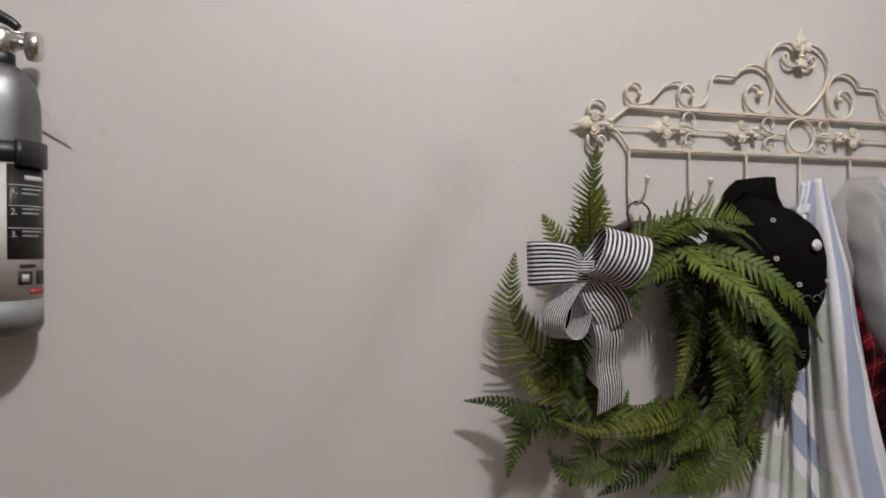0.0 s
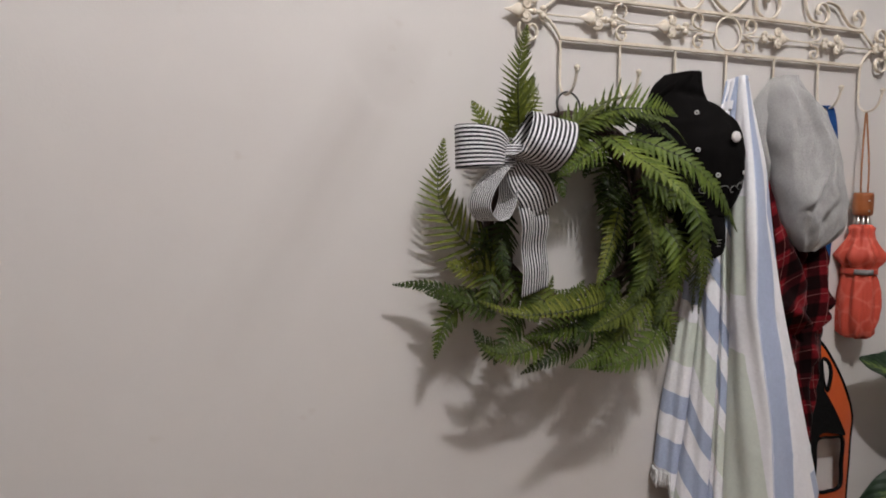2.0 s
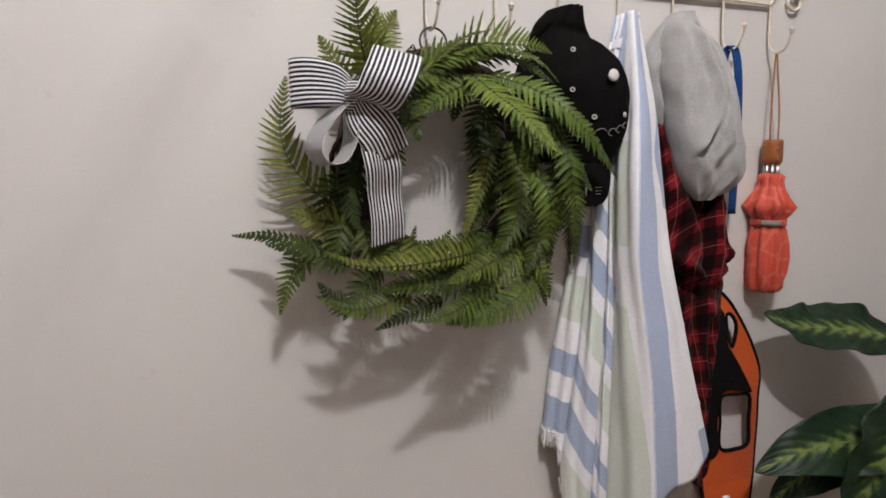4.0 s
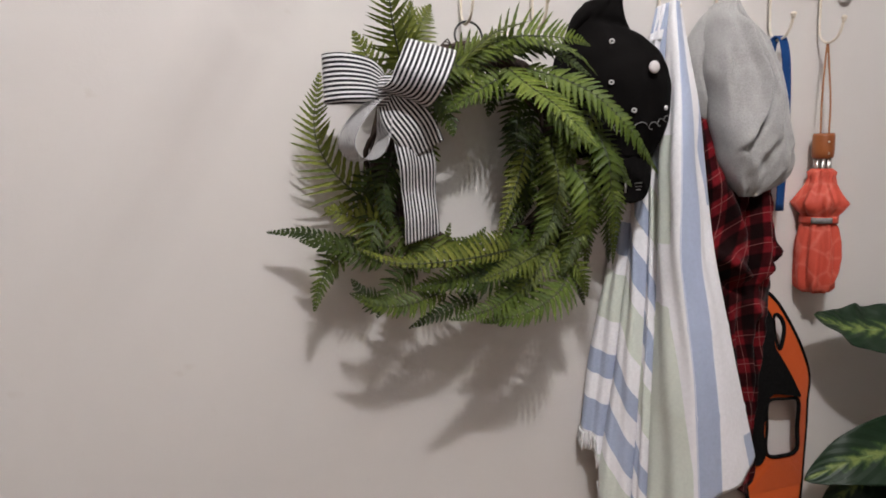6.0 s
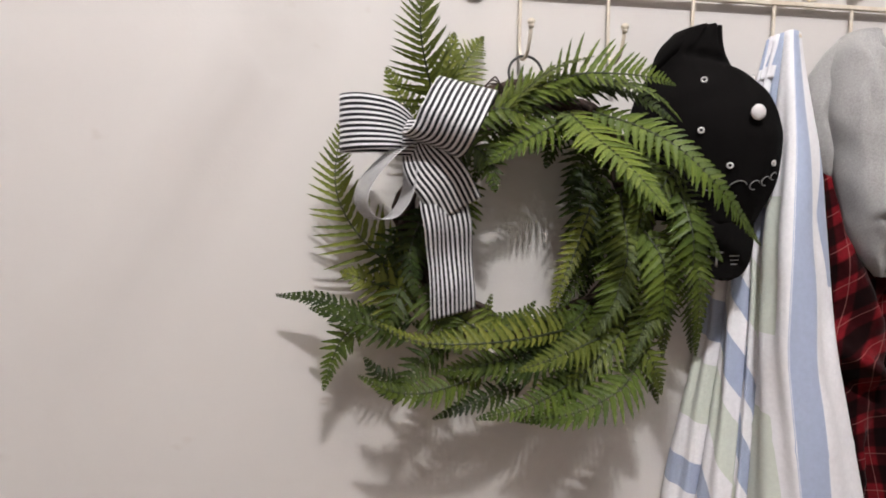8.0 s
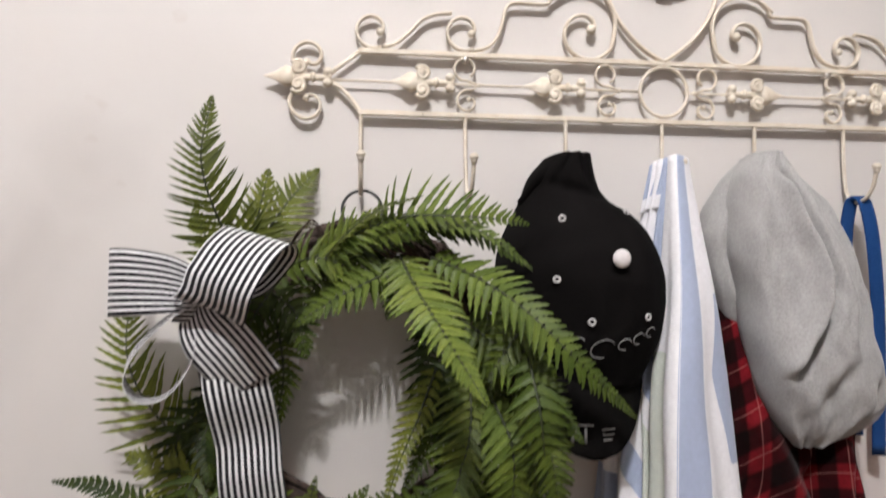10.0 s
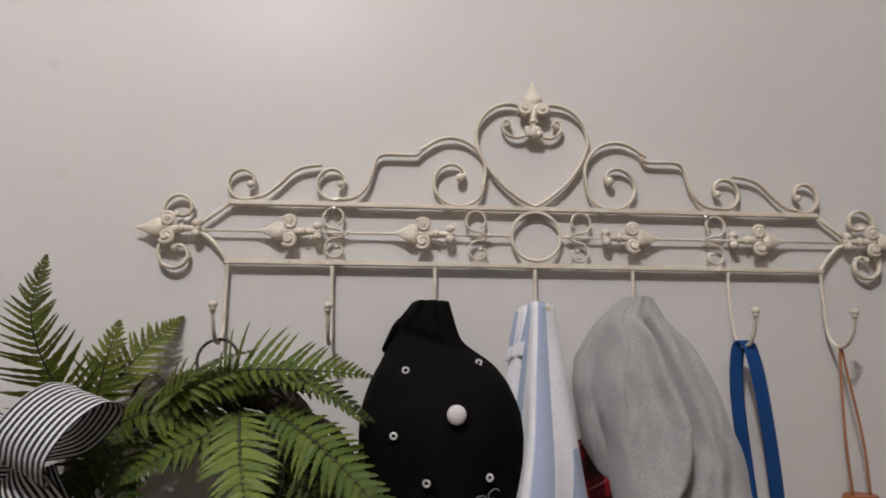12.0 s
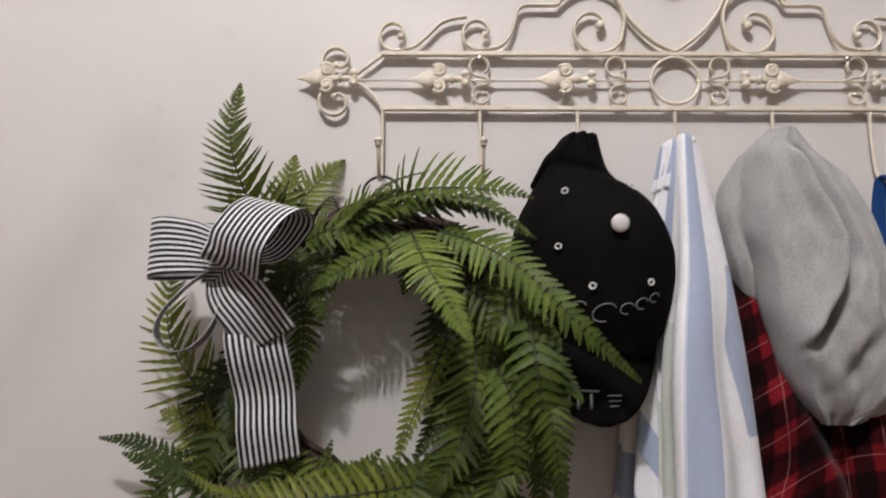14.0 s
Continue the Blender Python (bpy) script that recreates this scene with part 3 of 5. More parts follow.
    F([(-0.372, -0.080, 1.535), (-0.325, -0.100, 1.560), (-0.279, -0.110, 1.565), (-0.244, -0.110, 1.554)], 0.030, (0, -1, 0.7), 63, FERN, 0.0095)
    # broad frond hanging forward over the opening, long one over the cap
    F([(-0.315, -0.100, 1.536), (-0.303, -0.145, 1.507), (-0.284, -0.205, 1.470), (-0.257, -0.252, 1.421)], 0.040, (0.1, -1, 0.45), 64, FERN_MID, 0.0092, 0.05, None, 0.77)
    F([(-0.284, -0.100, 1.536), (-0.243, -0.140, 1.516), (-0.205, -0.170, 1.488), (-0.157, -0.180, 1.440), (-0.090, -0.150, 1.382)], 0.036, (0.25, -1, 0.3), 65, FERN_MID, 0.0102, 0.05, 0.030, 0.69)
    F([(-0.314, -0.100, 1.527), (-0.343, -0.115, 1.514), (-0.378, -0.120, 1.496), (-0.417, -0.120, 1.471)], 0.028, (0, -1, 0.3), 66, FERN_MID, 0.0092)
    F([(-0.276, -0.085, 1.423), (-0.295, -0.095, 1.376), (-0.314, -0.100, 1.334), (-0.329, -0.100, 1.290)], 0.026, (0, -1, 0), 67, FERN_PALE, 0.0092, 0.1, 0.018)
    # right side, hanging
    F([(-0.198, -0.155, 1.442), (-0.194, -0.180, 1.398), (-0.187, -0.172, 1.352), (-0.174, -0.150, 1.300), (-0.159, -0.130, 1.249)], 0.037, (0.2, -1, 0.15), 68, FERN_MID, 0.0118, 0.02, None, 0.63)
    F([(-0.226, -0.130, 1.397), (-0.214, -0.155, 1.361), (-0.213, -0.155, 1.314), (-0.220, -0.130, 1.256)], 0.036, (0.05, -1, 0.1), 69, FERN_MID, 0.0105, 0.04, None, 0.72)
    F([(-0.243, -0.110, 1.413), (-0.255, -0.135, 1.358), (-0.268, -0.145, 1.313), (-0.300, -0.135, 1.267)], 0.042, (-0.1, -1, 0.2), 70, FERN, 0.0108, 0.06, None, 0.69)
    F([(-0.188, -0.140, 1.481), (-0.212, -0.155, 1.459), (-0.239, -0.155, 1.421)], 0.032, (0, -1, 0.2), 71, FERN, 0.0100)
    F([(-0.230, -0.100, 1.490), (-0.223, -0.125, 1.438), (-0.241, -0.130, 1.380)], 0.036, (0, -1, 0.1), 72, FERN, 0.0105)
    F([(-0.194, -0.090, 1.478), (-0.158, -0.110, 1.436), (-0.148, -0.110, 1.375)], 0.034, (0.2, -1, 0.1), 73, FERN, 0.0105)
    F([(-0.158, -0.090, 1.422), (-0.179, -0.110, 1.351), (-0.184, -0.100, 1.274)], 0.034, (0.1, -1, 0.1), 74, FERN, 0.0105)
    F([(-0.240, -0.125, 1.271), (-0.216, -0.140, 1.244), (-0.195, -0.130, 1.198)], 0.024, (0, -1, 0.1), 75, FERN, 0.0085)
    # bottom
    F([(-0.280, -0.135, 1.270), (-0.331, -0.158, 1.258), (-0.386, -0.166, 1.243)], 0.026, (0, -1, 0.5), 76, FERN_PALE, 0.0085, 0.12, None, 0.72)
    F([(-0.217, -0.120, 1.247), (-0.256, -0.150, 1.214), (-0.315, -0.160, 1.190), (-0.384, -0.164, 1.185)], 0.036, (0, -1, 0.45), 77, FERN_MID, 0.0102, 0.08, None, 0.69)
    F([(-0.287, -0.120, 1.225), (-0.366, -0.165, 1.204), (-0.439, -0.195, 1.201)], 0.028, (0, -1, 0.5), 78, FERN_MID, 0.0098)
    F([(-0.365, -0.105, 1.207), (-0.421, -0.120, 1.195), (-0.473, -0.116, 1.174)], 0.021, (0, -1, 0.3), 79, FERN, 0.0090)
    F([(-0.413, -0.100, 1.219), (-0.479, -0.130, 1.211), (-0.522, -0.140, 1.216), (-0.561, -0.145, 1.237)], 0.026, (0, -1, 0.5), 80, FERN, 0.0092)
    F([(-0.502, -0.100, 1.203), (-0.534, -0.115, 1.224), (-0.554, -0.120, 1.251)], 0.020, (0, -1, 0.3), 81, FERN, 0.0085)
    F([(-0.292, -0.085, 1.272), (-0.370, -0.135, 1.272), (-0.437, -0.142, 1.269), (-0.497, -0.130, 1.271), (-0.542, -0.110, 1.290)], 0.034, (0, -1, 0.15), 82, FERN_PALE, 0.0105, 0.1, 0.012, 0.58)
    F([(-0.328, -0.100, 1.254), (-0.394, -0.120, 1.242), (-0.469, -0.120, 1.230)], 0.036, (0, -1, 0.4), 83, FERN, 0.0100)
    F([(-0.252, -0.090, 1.234), (-0.305, -0.110, 1.212), (-0.347, -0.110, 1.196)], 0.034, (0, -1, 0.4), 84, FERN, 0.0100)
    F([(-0.277, -0.085, 1.285), (-0.316, -0.100, 1.260), (-0.364, -0.100, 1.243)], 0.034, (0, -1, 0.3), 85, FERN, 0.0100)
    F([(-0.389, -0.075, 1.255), (-0.364, -0.090, 1.284), (-0.345, -0.090, 1.307)], 0.020, (0, -1, 0.2), 86, FERN, 0.0085)
    F([(-0.427, -0.070, 1.248), (-0.407, -0.080, 1.282), (-0.397, -0.080, 1.315)], 0.016, (0, -1, 0.2), 87, FERN_PALE, 0.0085)
    # left
    F([(-0.495, -0.090, 1.285), (-0.560, -0.085, 1.296), (-0.607, -0.070, 1.312), (-0.655, -0.056, 1.313)], 0.018, (0, -1, 0.5), 88, FERN, 0.0095, 0.1, 0.030)
    F([(-0.502, -0.090, 1.264), (-0.550, -0.100, 1.284), (-0.615, -0.085, 1.302)], 0.026, (0, -1, 0.5), 89, FERN, 0.0092)
    F([(-0.550, -0.090, 1.288), (-0.577, -0.085, 1.266), (-0.591, -0.083, 1.235), (-0.600, -0.083, 1.203)], 0.024, (0, -1, 0.1), 90, FERN_MID, 0.0088)
    F([(-0.490, -0.090, 1.336), (-0.538, -0.080, 1.366), (-0.573, -0.070, 1.408), (-0.586, -0.062, 1.456), (-0.575, -0.060, 1.527)], 0.052, (-0.1, -1, 0.1), 91, FERN_PALE, 0.0108, 0.08, 0.056, 0.46)
    F([(-0.489, -0.085, 1.305), (-0.527, -0.095, 1.327), (-0.579, -0.080, 1.344)], 0.040, (-0.1, -1, 0.1), 92, FERN_PALE, 0.0105)
    F([(-0.501, -0.080, 1.341), (-0.515, -0.100, 1.316), (-0.528, -0.100, 1.274)], 0.034, (0, -1, 0.1), 93, FERN, 0.0100)
    F([(-0.501, -0.070, 1.389), (-0.527, -0.090, 1.362), (-0.534, -0.090, 1.320)], 0.034, (0, -1, 0.1), 94, FERN, 0.0100)
    # fill on the vine ring
    F([(-0.276, -0.080, 1.284), (-0.340, -0.100, 1.284), (-0.408, -0.100, 1.294)], 0.024, (0, -1, 0.25), 120, FERN, 0.0095)
    F([(-0.269, -0.075, 1.302), (-0.296, -0.090, 1.281), (-0.346, -0.100, 1.275)], 0.024, (0, -1, 0.2), 121, FERN_MID, 0.0092)
    F([(-0.395, -0.090, 1.535), (-0.348, -0.115, 1.564), (-0.303, -0.115, 1.575)], 0.026, (0, -0.8, 0.6), 122, FERN_MID, 0.0092)
    F([(-0.425, -0.075, 1.288), (-0.454, -0.090, 1.278), (-0.495, -0.090, 1.282)], 0.028, (0, -1, 0.2), 123, FERN, 0.0095)
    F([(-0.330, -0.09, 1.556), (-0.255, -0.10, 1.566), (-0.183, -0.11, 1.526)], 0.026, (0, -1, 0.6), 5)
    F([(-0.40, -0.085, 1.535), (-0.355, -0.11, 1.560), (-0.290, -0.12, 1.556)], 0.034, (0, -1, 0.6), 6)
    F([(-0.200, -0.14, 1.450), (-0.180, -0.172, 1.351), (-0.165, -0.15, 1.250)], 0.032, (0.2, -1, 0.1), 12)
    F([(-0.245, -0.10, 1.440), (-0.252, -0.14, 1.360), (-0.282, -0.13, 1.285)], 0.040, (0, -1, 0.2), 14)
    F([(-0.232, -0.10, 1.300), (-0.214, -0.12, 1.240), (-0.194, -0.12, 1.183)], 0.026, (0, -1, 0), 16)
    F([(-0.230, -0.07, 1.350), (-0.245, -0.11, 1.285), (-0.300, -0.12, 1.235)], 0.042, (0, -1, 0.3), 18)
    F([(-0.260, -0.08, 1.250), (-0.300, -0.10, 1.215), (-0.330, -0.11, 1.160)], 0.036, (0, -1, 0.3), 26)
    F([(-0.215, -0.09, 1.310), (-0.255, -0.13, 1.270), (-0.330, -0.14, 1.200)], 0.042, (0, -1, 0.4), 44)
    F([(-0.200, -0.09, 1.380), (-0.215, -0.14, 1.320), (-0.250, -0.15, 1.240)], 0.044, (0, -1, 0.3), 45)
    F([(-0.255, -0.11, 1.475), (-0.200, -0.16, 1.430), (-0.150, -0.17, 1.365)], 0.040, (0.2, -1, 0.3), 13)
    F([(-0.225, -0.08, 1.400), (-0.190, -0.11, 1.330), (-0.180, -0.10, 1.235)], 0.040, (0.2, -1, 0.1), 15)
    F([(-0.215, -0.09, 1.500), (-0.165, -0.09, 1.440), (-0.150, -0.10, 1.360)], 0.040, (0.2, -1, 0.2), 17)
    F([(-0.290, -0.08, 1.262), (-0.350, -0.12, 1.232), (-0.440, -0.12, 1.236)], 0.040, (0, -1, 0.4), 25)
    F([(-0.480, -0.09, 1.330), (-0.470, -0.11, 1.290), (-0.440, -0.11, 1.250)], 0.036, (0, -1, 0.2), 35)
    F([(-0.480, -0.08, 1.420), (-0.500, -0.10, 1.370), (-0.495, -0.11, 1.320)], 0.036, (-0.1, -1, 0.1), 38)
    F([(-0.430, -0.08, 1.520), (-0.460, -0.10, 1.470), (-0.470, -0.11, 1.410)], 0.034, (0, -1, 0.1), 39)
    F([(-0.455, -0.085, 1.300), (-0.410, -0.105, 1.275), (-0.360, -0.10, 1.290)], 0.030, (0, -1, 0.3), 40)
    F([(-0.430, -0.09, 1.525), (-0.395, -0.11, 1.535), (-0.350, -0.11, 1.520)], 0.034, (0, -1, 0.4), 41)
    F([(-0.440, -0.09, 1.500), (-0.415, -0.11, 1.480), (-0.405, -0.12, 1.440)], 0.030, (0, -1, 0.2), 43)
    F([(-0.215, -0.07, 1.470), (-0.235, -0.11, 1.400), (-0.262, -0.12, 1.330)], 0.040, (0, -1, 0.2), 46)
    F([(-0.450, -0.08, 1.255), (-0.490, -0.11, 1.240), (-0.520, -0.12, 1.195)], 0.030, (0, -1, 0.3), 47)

    # fill round the inner edge, its shade put into the darker leaf colour
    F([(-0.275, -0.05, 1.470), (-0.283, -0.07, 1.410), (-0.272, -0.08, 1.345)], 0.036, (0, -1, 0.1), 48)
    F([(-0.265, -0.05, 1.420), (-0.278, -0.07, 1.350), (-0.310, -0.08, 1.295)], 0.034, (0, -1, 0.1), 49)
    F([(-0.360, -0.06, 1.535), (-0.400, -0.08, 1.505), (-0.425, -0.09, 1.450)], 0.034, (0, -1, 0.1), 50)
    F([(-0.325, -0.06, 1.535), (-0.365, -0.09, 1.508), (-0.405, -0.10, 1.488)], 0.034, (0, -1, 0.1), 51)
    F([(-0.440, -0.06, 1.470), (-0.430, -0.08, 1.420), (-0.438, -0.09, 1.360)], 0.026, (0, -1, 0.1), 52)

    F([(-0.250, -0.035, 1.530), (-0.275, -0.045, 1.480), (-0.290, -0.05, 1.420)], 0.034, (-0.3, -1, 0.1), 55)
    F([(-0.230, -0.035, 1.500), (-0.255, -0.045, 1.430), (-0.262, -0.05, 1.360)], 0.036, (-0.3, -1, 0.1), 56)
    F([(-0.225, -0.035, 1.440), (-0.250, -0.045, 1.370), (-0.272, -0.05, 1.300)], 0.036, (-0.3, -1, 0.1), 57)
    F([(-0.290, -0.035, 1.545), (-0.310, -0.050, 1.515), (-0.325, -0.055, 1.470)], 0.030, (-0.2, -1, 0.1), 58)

    # bow
    K = V(-0.503, -0.128, 1.497)
    bm = bmesh.new()
    sheet(bm, 20, 8, lambda u, v: K + V((0.013 + 0.002 * math.cos(3 * v * 3.14)) * math.cos(6.2832 * u), -0.004 + 0.014 * math.sin(6.2832 * u), 0.036 * (v - 0.5)) + V(0.012, 0, 0.004) * (v - 0.5),
          lambda u, v: (v, u), True)
    bow = part("bow", bm, RIBBON, wreath, "black-and-white striped ribbon bow")
    thicken(bow, 0.0006)

    def pinch(full):
        return lambda v: 0.030 + (full - 0.030) * math.sin(math.pi * min(1, max(0, v))) ** 0.45

    ribbon("loop", bow, [K + V(-0.002, -0.004, 0.008), K + V(-0.026, -0.018, 0.014), K + V(-0.056, -0.018, 0.016), K + V(-0.077, 0.000, 0.015), K + V(-0.070, 0.026, 0.014),
                         K + V(-0.040, 0.028, 0.012), K + V(-0.004, 0.006, 0.004)], lambda v: (0.0, 0.05, 1), pinch(0.062))
    ribbon("loop", bow, [K + V(0.006, -0.010, -0.006), K + V(0.022, -0.044, -0.004), K + V(0.032, -0.062, 0.018), K + V(0.046, -0.052, 0.044), K + V(0.058, -0.026, 0.058), K + V(0.062, 0.006, 0.050),
                         K + V(0.040, 0.016, 0.020), K + V(0.004, 0.004, 0.004)], lambda v: (0.90, -0.36, -0.26), lambda v: 0.036 + 0.030 * math.sin(math.pi * min(1, 0.12 + 0.9 * v)) ** 0.5)
    ribbon("loop", bow, [K + V(-0.002, -0.002, -0.006), K + V(-0.022, -0.012, -0.016), K + V(-0.048, -0.020, -0.044), K + V(-0.056, -0.022, -0.068), K + V(-0.044, -0.022, -0.086), K + V(-0.022, -0.016, -0.084),
                         K + V(-0.004, -0.006, -0.056), K + V(-0.002, -0.002, -0.014)], lambda v: (-0.28, 0.96, -0.06 + 0.12 * math.sin(5 * v)), pinch(0.046))
    ribbon("tail", bow, [K + V(0.002, -0.012, 0.002), K + V(0.012, -0.022, -0.022), K + V(0.034, -0.022, -0.050), K + V(0.052, -0.008, -0.078)],
           lambda v: (0.80, -0.1, 0.55), lambda v: 0.034 + 0.026 * ease(0, 0.5, v))
    ribbon("tail", bow, [K + V(0.014, 0.000, -0.012), K + V(0.030, -0.006, -0.050), K + V(0.040, -0.010, -0.090), K + V(0.046, 0.004, -0.130), K + V(0.049, 0.002, -0.165), K + V(0.052, 0.010, -0.199)],
           lambda v: (0.92, 0.36, 0.03), lambda v: 0.038 + 0.022 * ease(0, 0.35, v), 0.0022)
    return wreath


# ---- the cap ----
def build_cap():
    cap = thing("baseball_cap", (-0.118, -0.06, 1.34), "black cotton baseball cap hung by its strap on a hook", "cap")
    # height, the two side edges, front and back depth
    prof = [(1.649, -0.144, -0.104, 0.092, 0.030), (1.643, -0.151, -0.101, 0.094, 0.022), (1.630, -0.161, -0.097, 0.095, 0.016), (1.618, -0.166, -0.093, 0.096, 0.014), (1.606, -0.169, -0.088, 0.097, 0.012),
            (1.596, -0.174, -0.071, 0.104, 0.010), (1.585, -0.179, -0.055, 0.118, 0.008), (1.565, -0.190, -0.039, 0.136, 0.006), (1.540, -0.198, -0.028, 0.149, 0.006), (1.515, -0.201, -0.022, 0.153, 0.006),
            (1.485, -0.201, -0.020, 0.150, 0.006), (1.455, -0.195, -0.027, 0.146, 0.007), (1.430, -0.186, -0.037, 0.140, 0.008), (1.405, -0.176, -0.050, 0.130, 0.010)]
    table = [(-z, (x1 - x0) / 2, d, b, (x0 + x1) / 2) for z, x0, x1, d, b in prof]

    def crown(u, v):
        z = 1.649 - v * (1.649 - 1.405)
        w, d, b, c = steps(-z, table)
        a = math.pi * (1 - u)
        x, y = math.cos(a), math.sin(a) ** 0.66
        n = noise.noise(V(x * 2.3, z * 16, 3.1)) * 0.006 + noise.noise(V(x * 5, z * 30, 9)) * 0.0025
        # the gathered top: a crease across it, two pinches above, one soft dent below
        fold = -0.010 * math.exp(-((z - 1.606 + 0.012 * x) / 0.006) ** 2) - 0.009 * math.exp(-((x - 0.35 + 6 * (z - 1.63)) / 0.16) ** 2) * ease(1.606, 1.62, z)
        fold += -0.007 * math.exp(-((x + 0.42 - 5 * (z - 1.63)) / 0.14) ** 2) * ease(1.606, 1.62, z) - 0.004 * math.exp(-((z - 1.565 - 0.03 * x) / 0.010) ** 2)
        seam = -0.0012 * math.exp(-(x / 0.03) ** 2)
        return V(c + w * x, -b - (d - b) * y - (n + fold + seam) * y, z)

    bm = bmesh.new()
    sheet(bm, 40, 44, crown)
    thicken(part("crown", bm, BLACK_TWILL, cap), 0.0025, 1)

    def brim_y(x, z):
        q = (x + 0.121) / 0.066
        return -0.122 + 0.045 * q * q - 0.010 * math.sin((1.432 - z) / 0.105 * 2.2)

    def brim(u, v):
        x = -0.121 + 0.012 * (1 - v) ** 2 + (2 * u - 1) * (0.060 * math.sqrt(max(0.0, 1 - v ** 2.2)) + 0.003)
        z = 1.436 - 0.099 * v
        return V(x, brim_y(x, z), z)

    bm = bmesh.new()
    sheet(bm, 28, 24, brim)
    thicken(part("brim", bm, BLACK_TWILL, cap, "stiff curved black brim"), 0.004, 0)
    bm = bmesh.new()
    ball(bm, V(-0.1065, -0.157, 1.5354), 0.0092, (1, 0.45, 1), None, 16)
    part("button", bm, BUTTON, cap, "white cloth-covered top button")
    for x, y, z in ((-0.152, -0.123, 1.577), (-0.163, -0.1275, 1.515), (-0.133, -0.1475, 1.474), (-0.074, -0.137, 1.477), (-0.078, -0.125, 1.583)):
        bm = bmesh.new()
        # stitched eyelet ring seated on the cloth
        hit = min((crown(u / 60, v / 60) for u in range(61) for v in range(61)), key=lambda p: (p.x - x) ** 2 + (p.z - z) ** 2)
        tube(bm, [V(hit.x + 0.0028 * math.cos(a), hit.y - 0.0026 + 0.0012 * math.cos(a) * (-1 if x < -0.113 else 1), hit.z + 0.0028 * math.sin(a)) for a in [6.2832 * i / 12 for i in range(12)]], 0.0012, 6, True)
        part("eyelet", bm, THREAD, cap, "white stitched eyelet")
    # strap and its buckle at the top
    bm = bmesh.new()
    tube(bm, spline([(-0.172, -0.03, 1.598), (-0.160, -0.062, 1.622), (-0.148, -0.068, 1.632)], 6), 0.006, 8, False, None, 0.5)
    part("back_strap", bm, BLACK_TWILL, cap)
    # outline embroidery that cannot be read: loops on the crown, bars on the brim

    def on_crown(x, z):
        w, d, b, c = steps(-z, table)
        q = max(-0.99, min(0.99, (x - c) / w))
        return V(x, -b - (d - b) * (1 - q * q) ** 0.33 - 0.0045, z)

    for k, (x, z, r) in enumerate(((-0.148, 1.452, 0.008), (-0.122, 1.448, 0.010), (-0.100, 1.452, 0.006), (-0.084, 1.457, 0.006), (-0.070, 1.463, 0.005))):
        bm = bmesh.new()
        tube(bm, [on_crown(x + r * math.cos(a) * 1.1 + 0.3 * r * math.sin(a), z + r * math.sin(a) * 0.9) for a in [0.5 + 4.6 * i / 14 for i in range(15)]], 0.0006, 5)
        part("embroidery", bm, STITCH, cap, "thin grey outline stitching")
    for k, (x0, x1, z0, z1) in enumerate(((-0.157, -0.126, 1.3700, 1.3722), (-0.155, -0.1525, 1.354, 1.368), (-0.147, -0.1445, 1.353, 1.366), (-0.1435, -0.1415, 1.358, 1.368), (-0.135, -0.1325, 1.353, 1.369),
                                          (-0.118, -0.103, 1.3660, 1.3676), (-0.117, -0.104, 1.3610, 1.3624), (-0.116, -0.106, 1.3560, 1.3574))):
        bm = bmesh.new()

        def bar(u, v):
            x, z = x0 + (x1 - x0) * u, z0 + (z1 - z0) * v
            return V(x, brim_y(x, z) - 0.0028, z)

        sheet(bm, 6, 2, bar)
        thicken(part("embroidery", bm, STITCH, cap, "grey stitched bar"), 0.0006)
    return cap


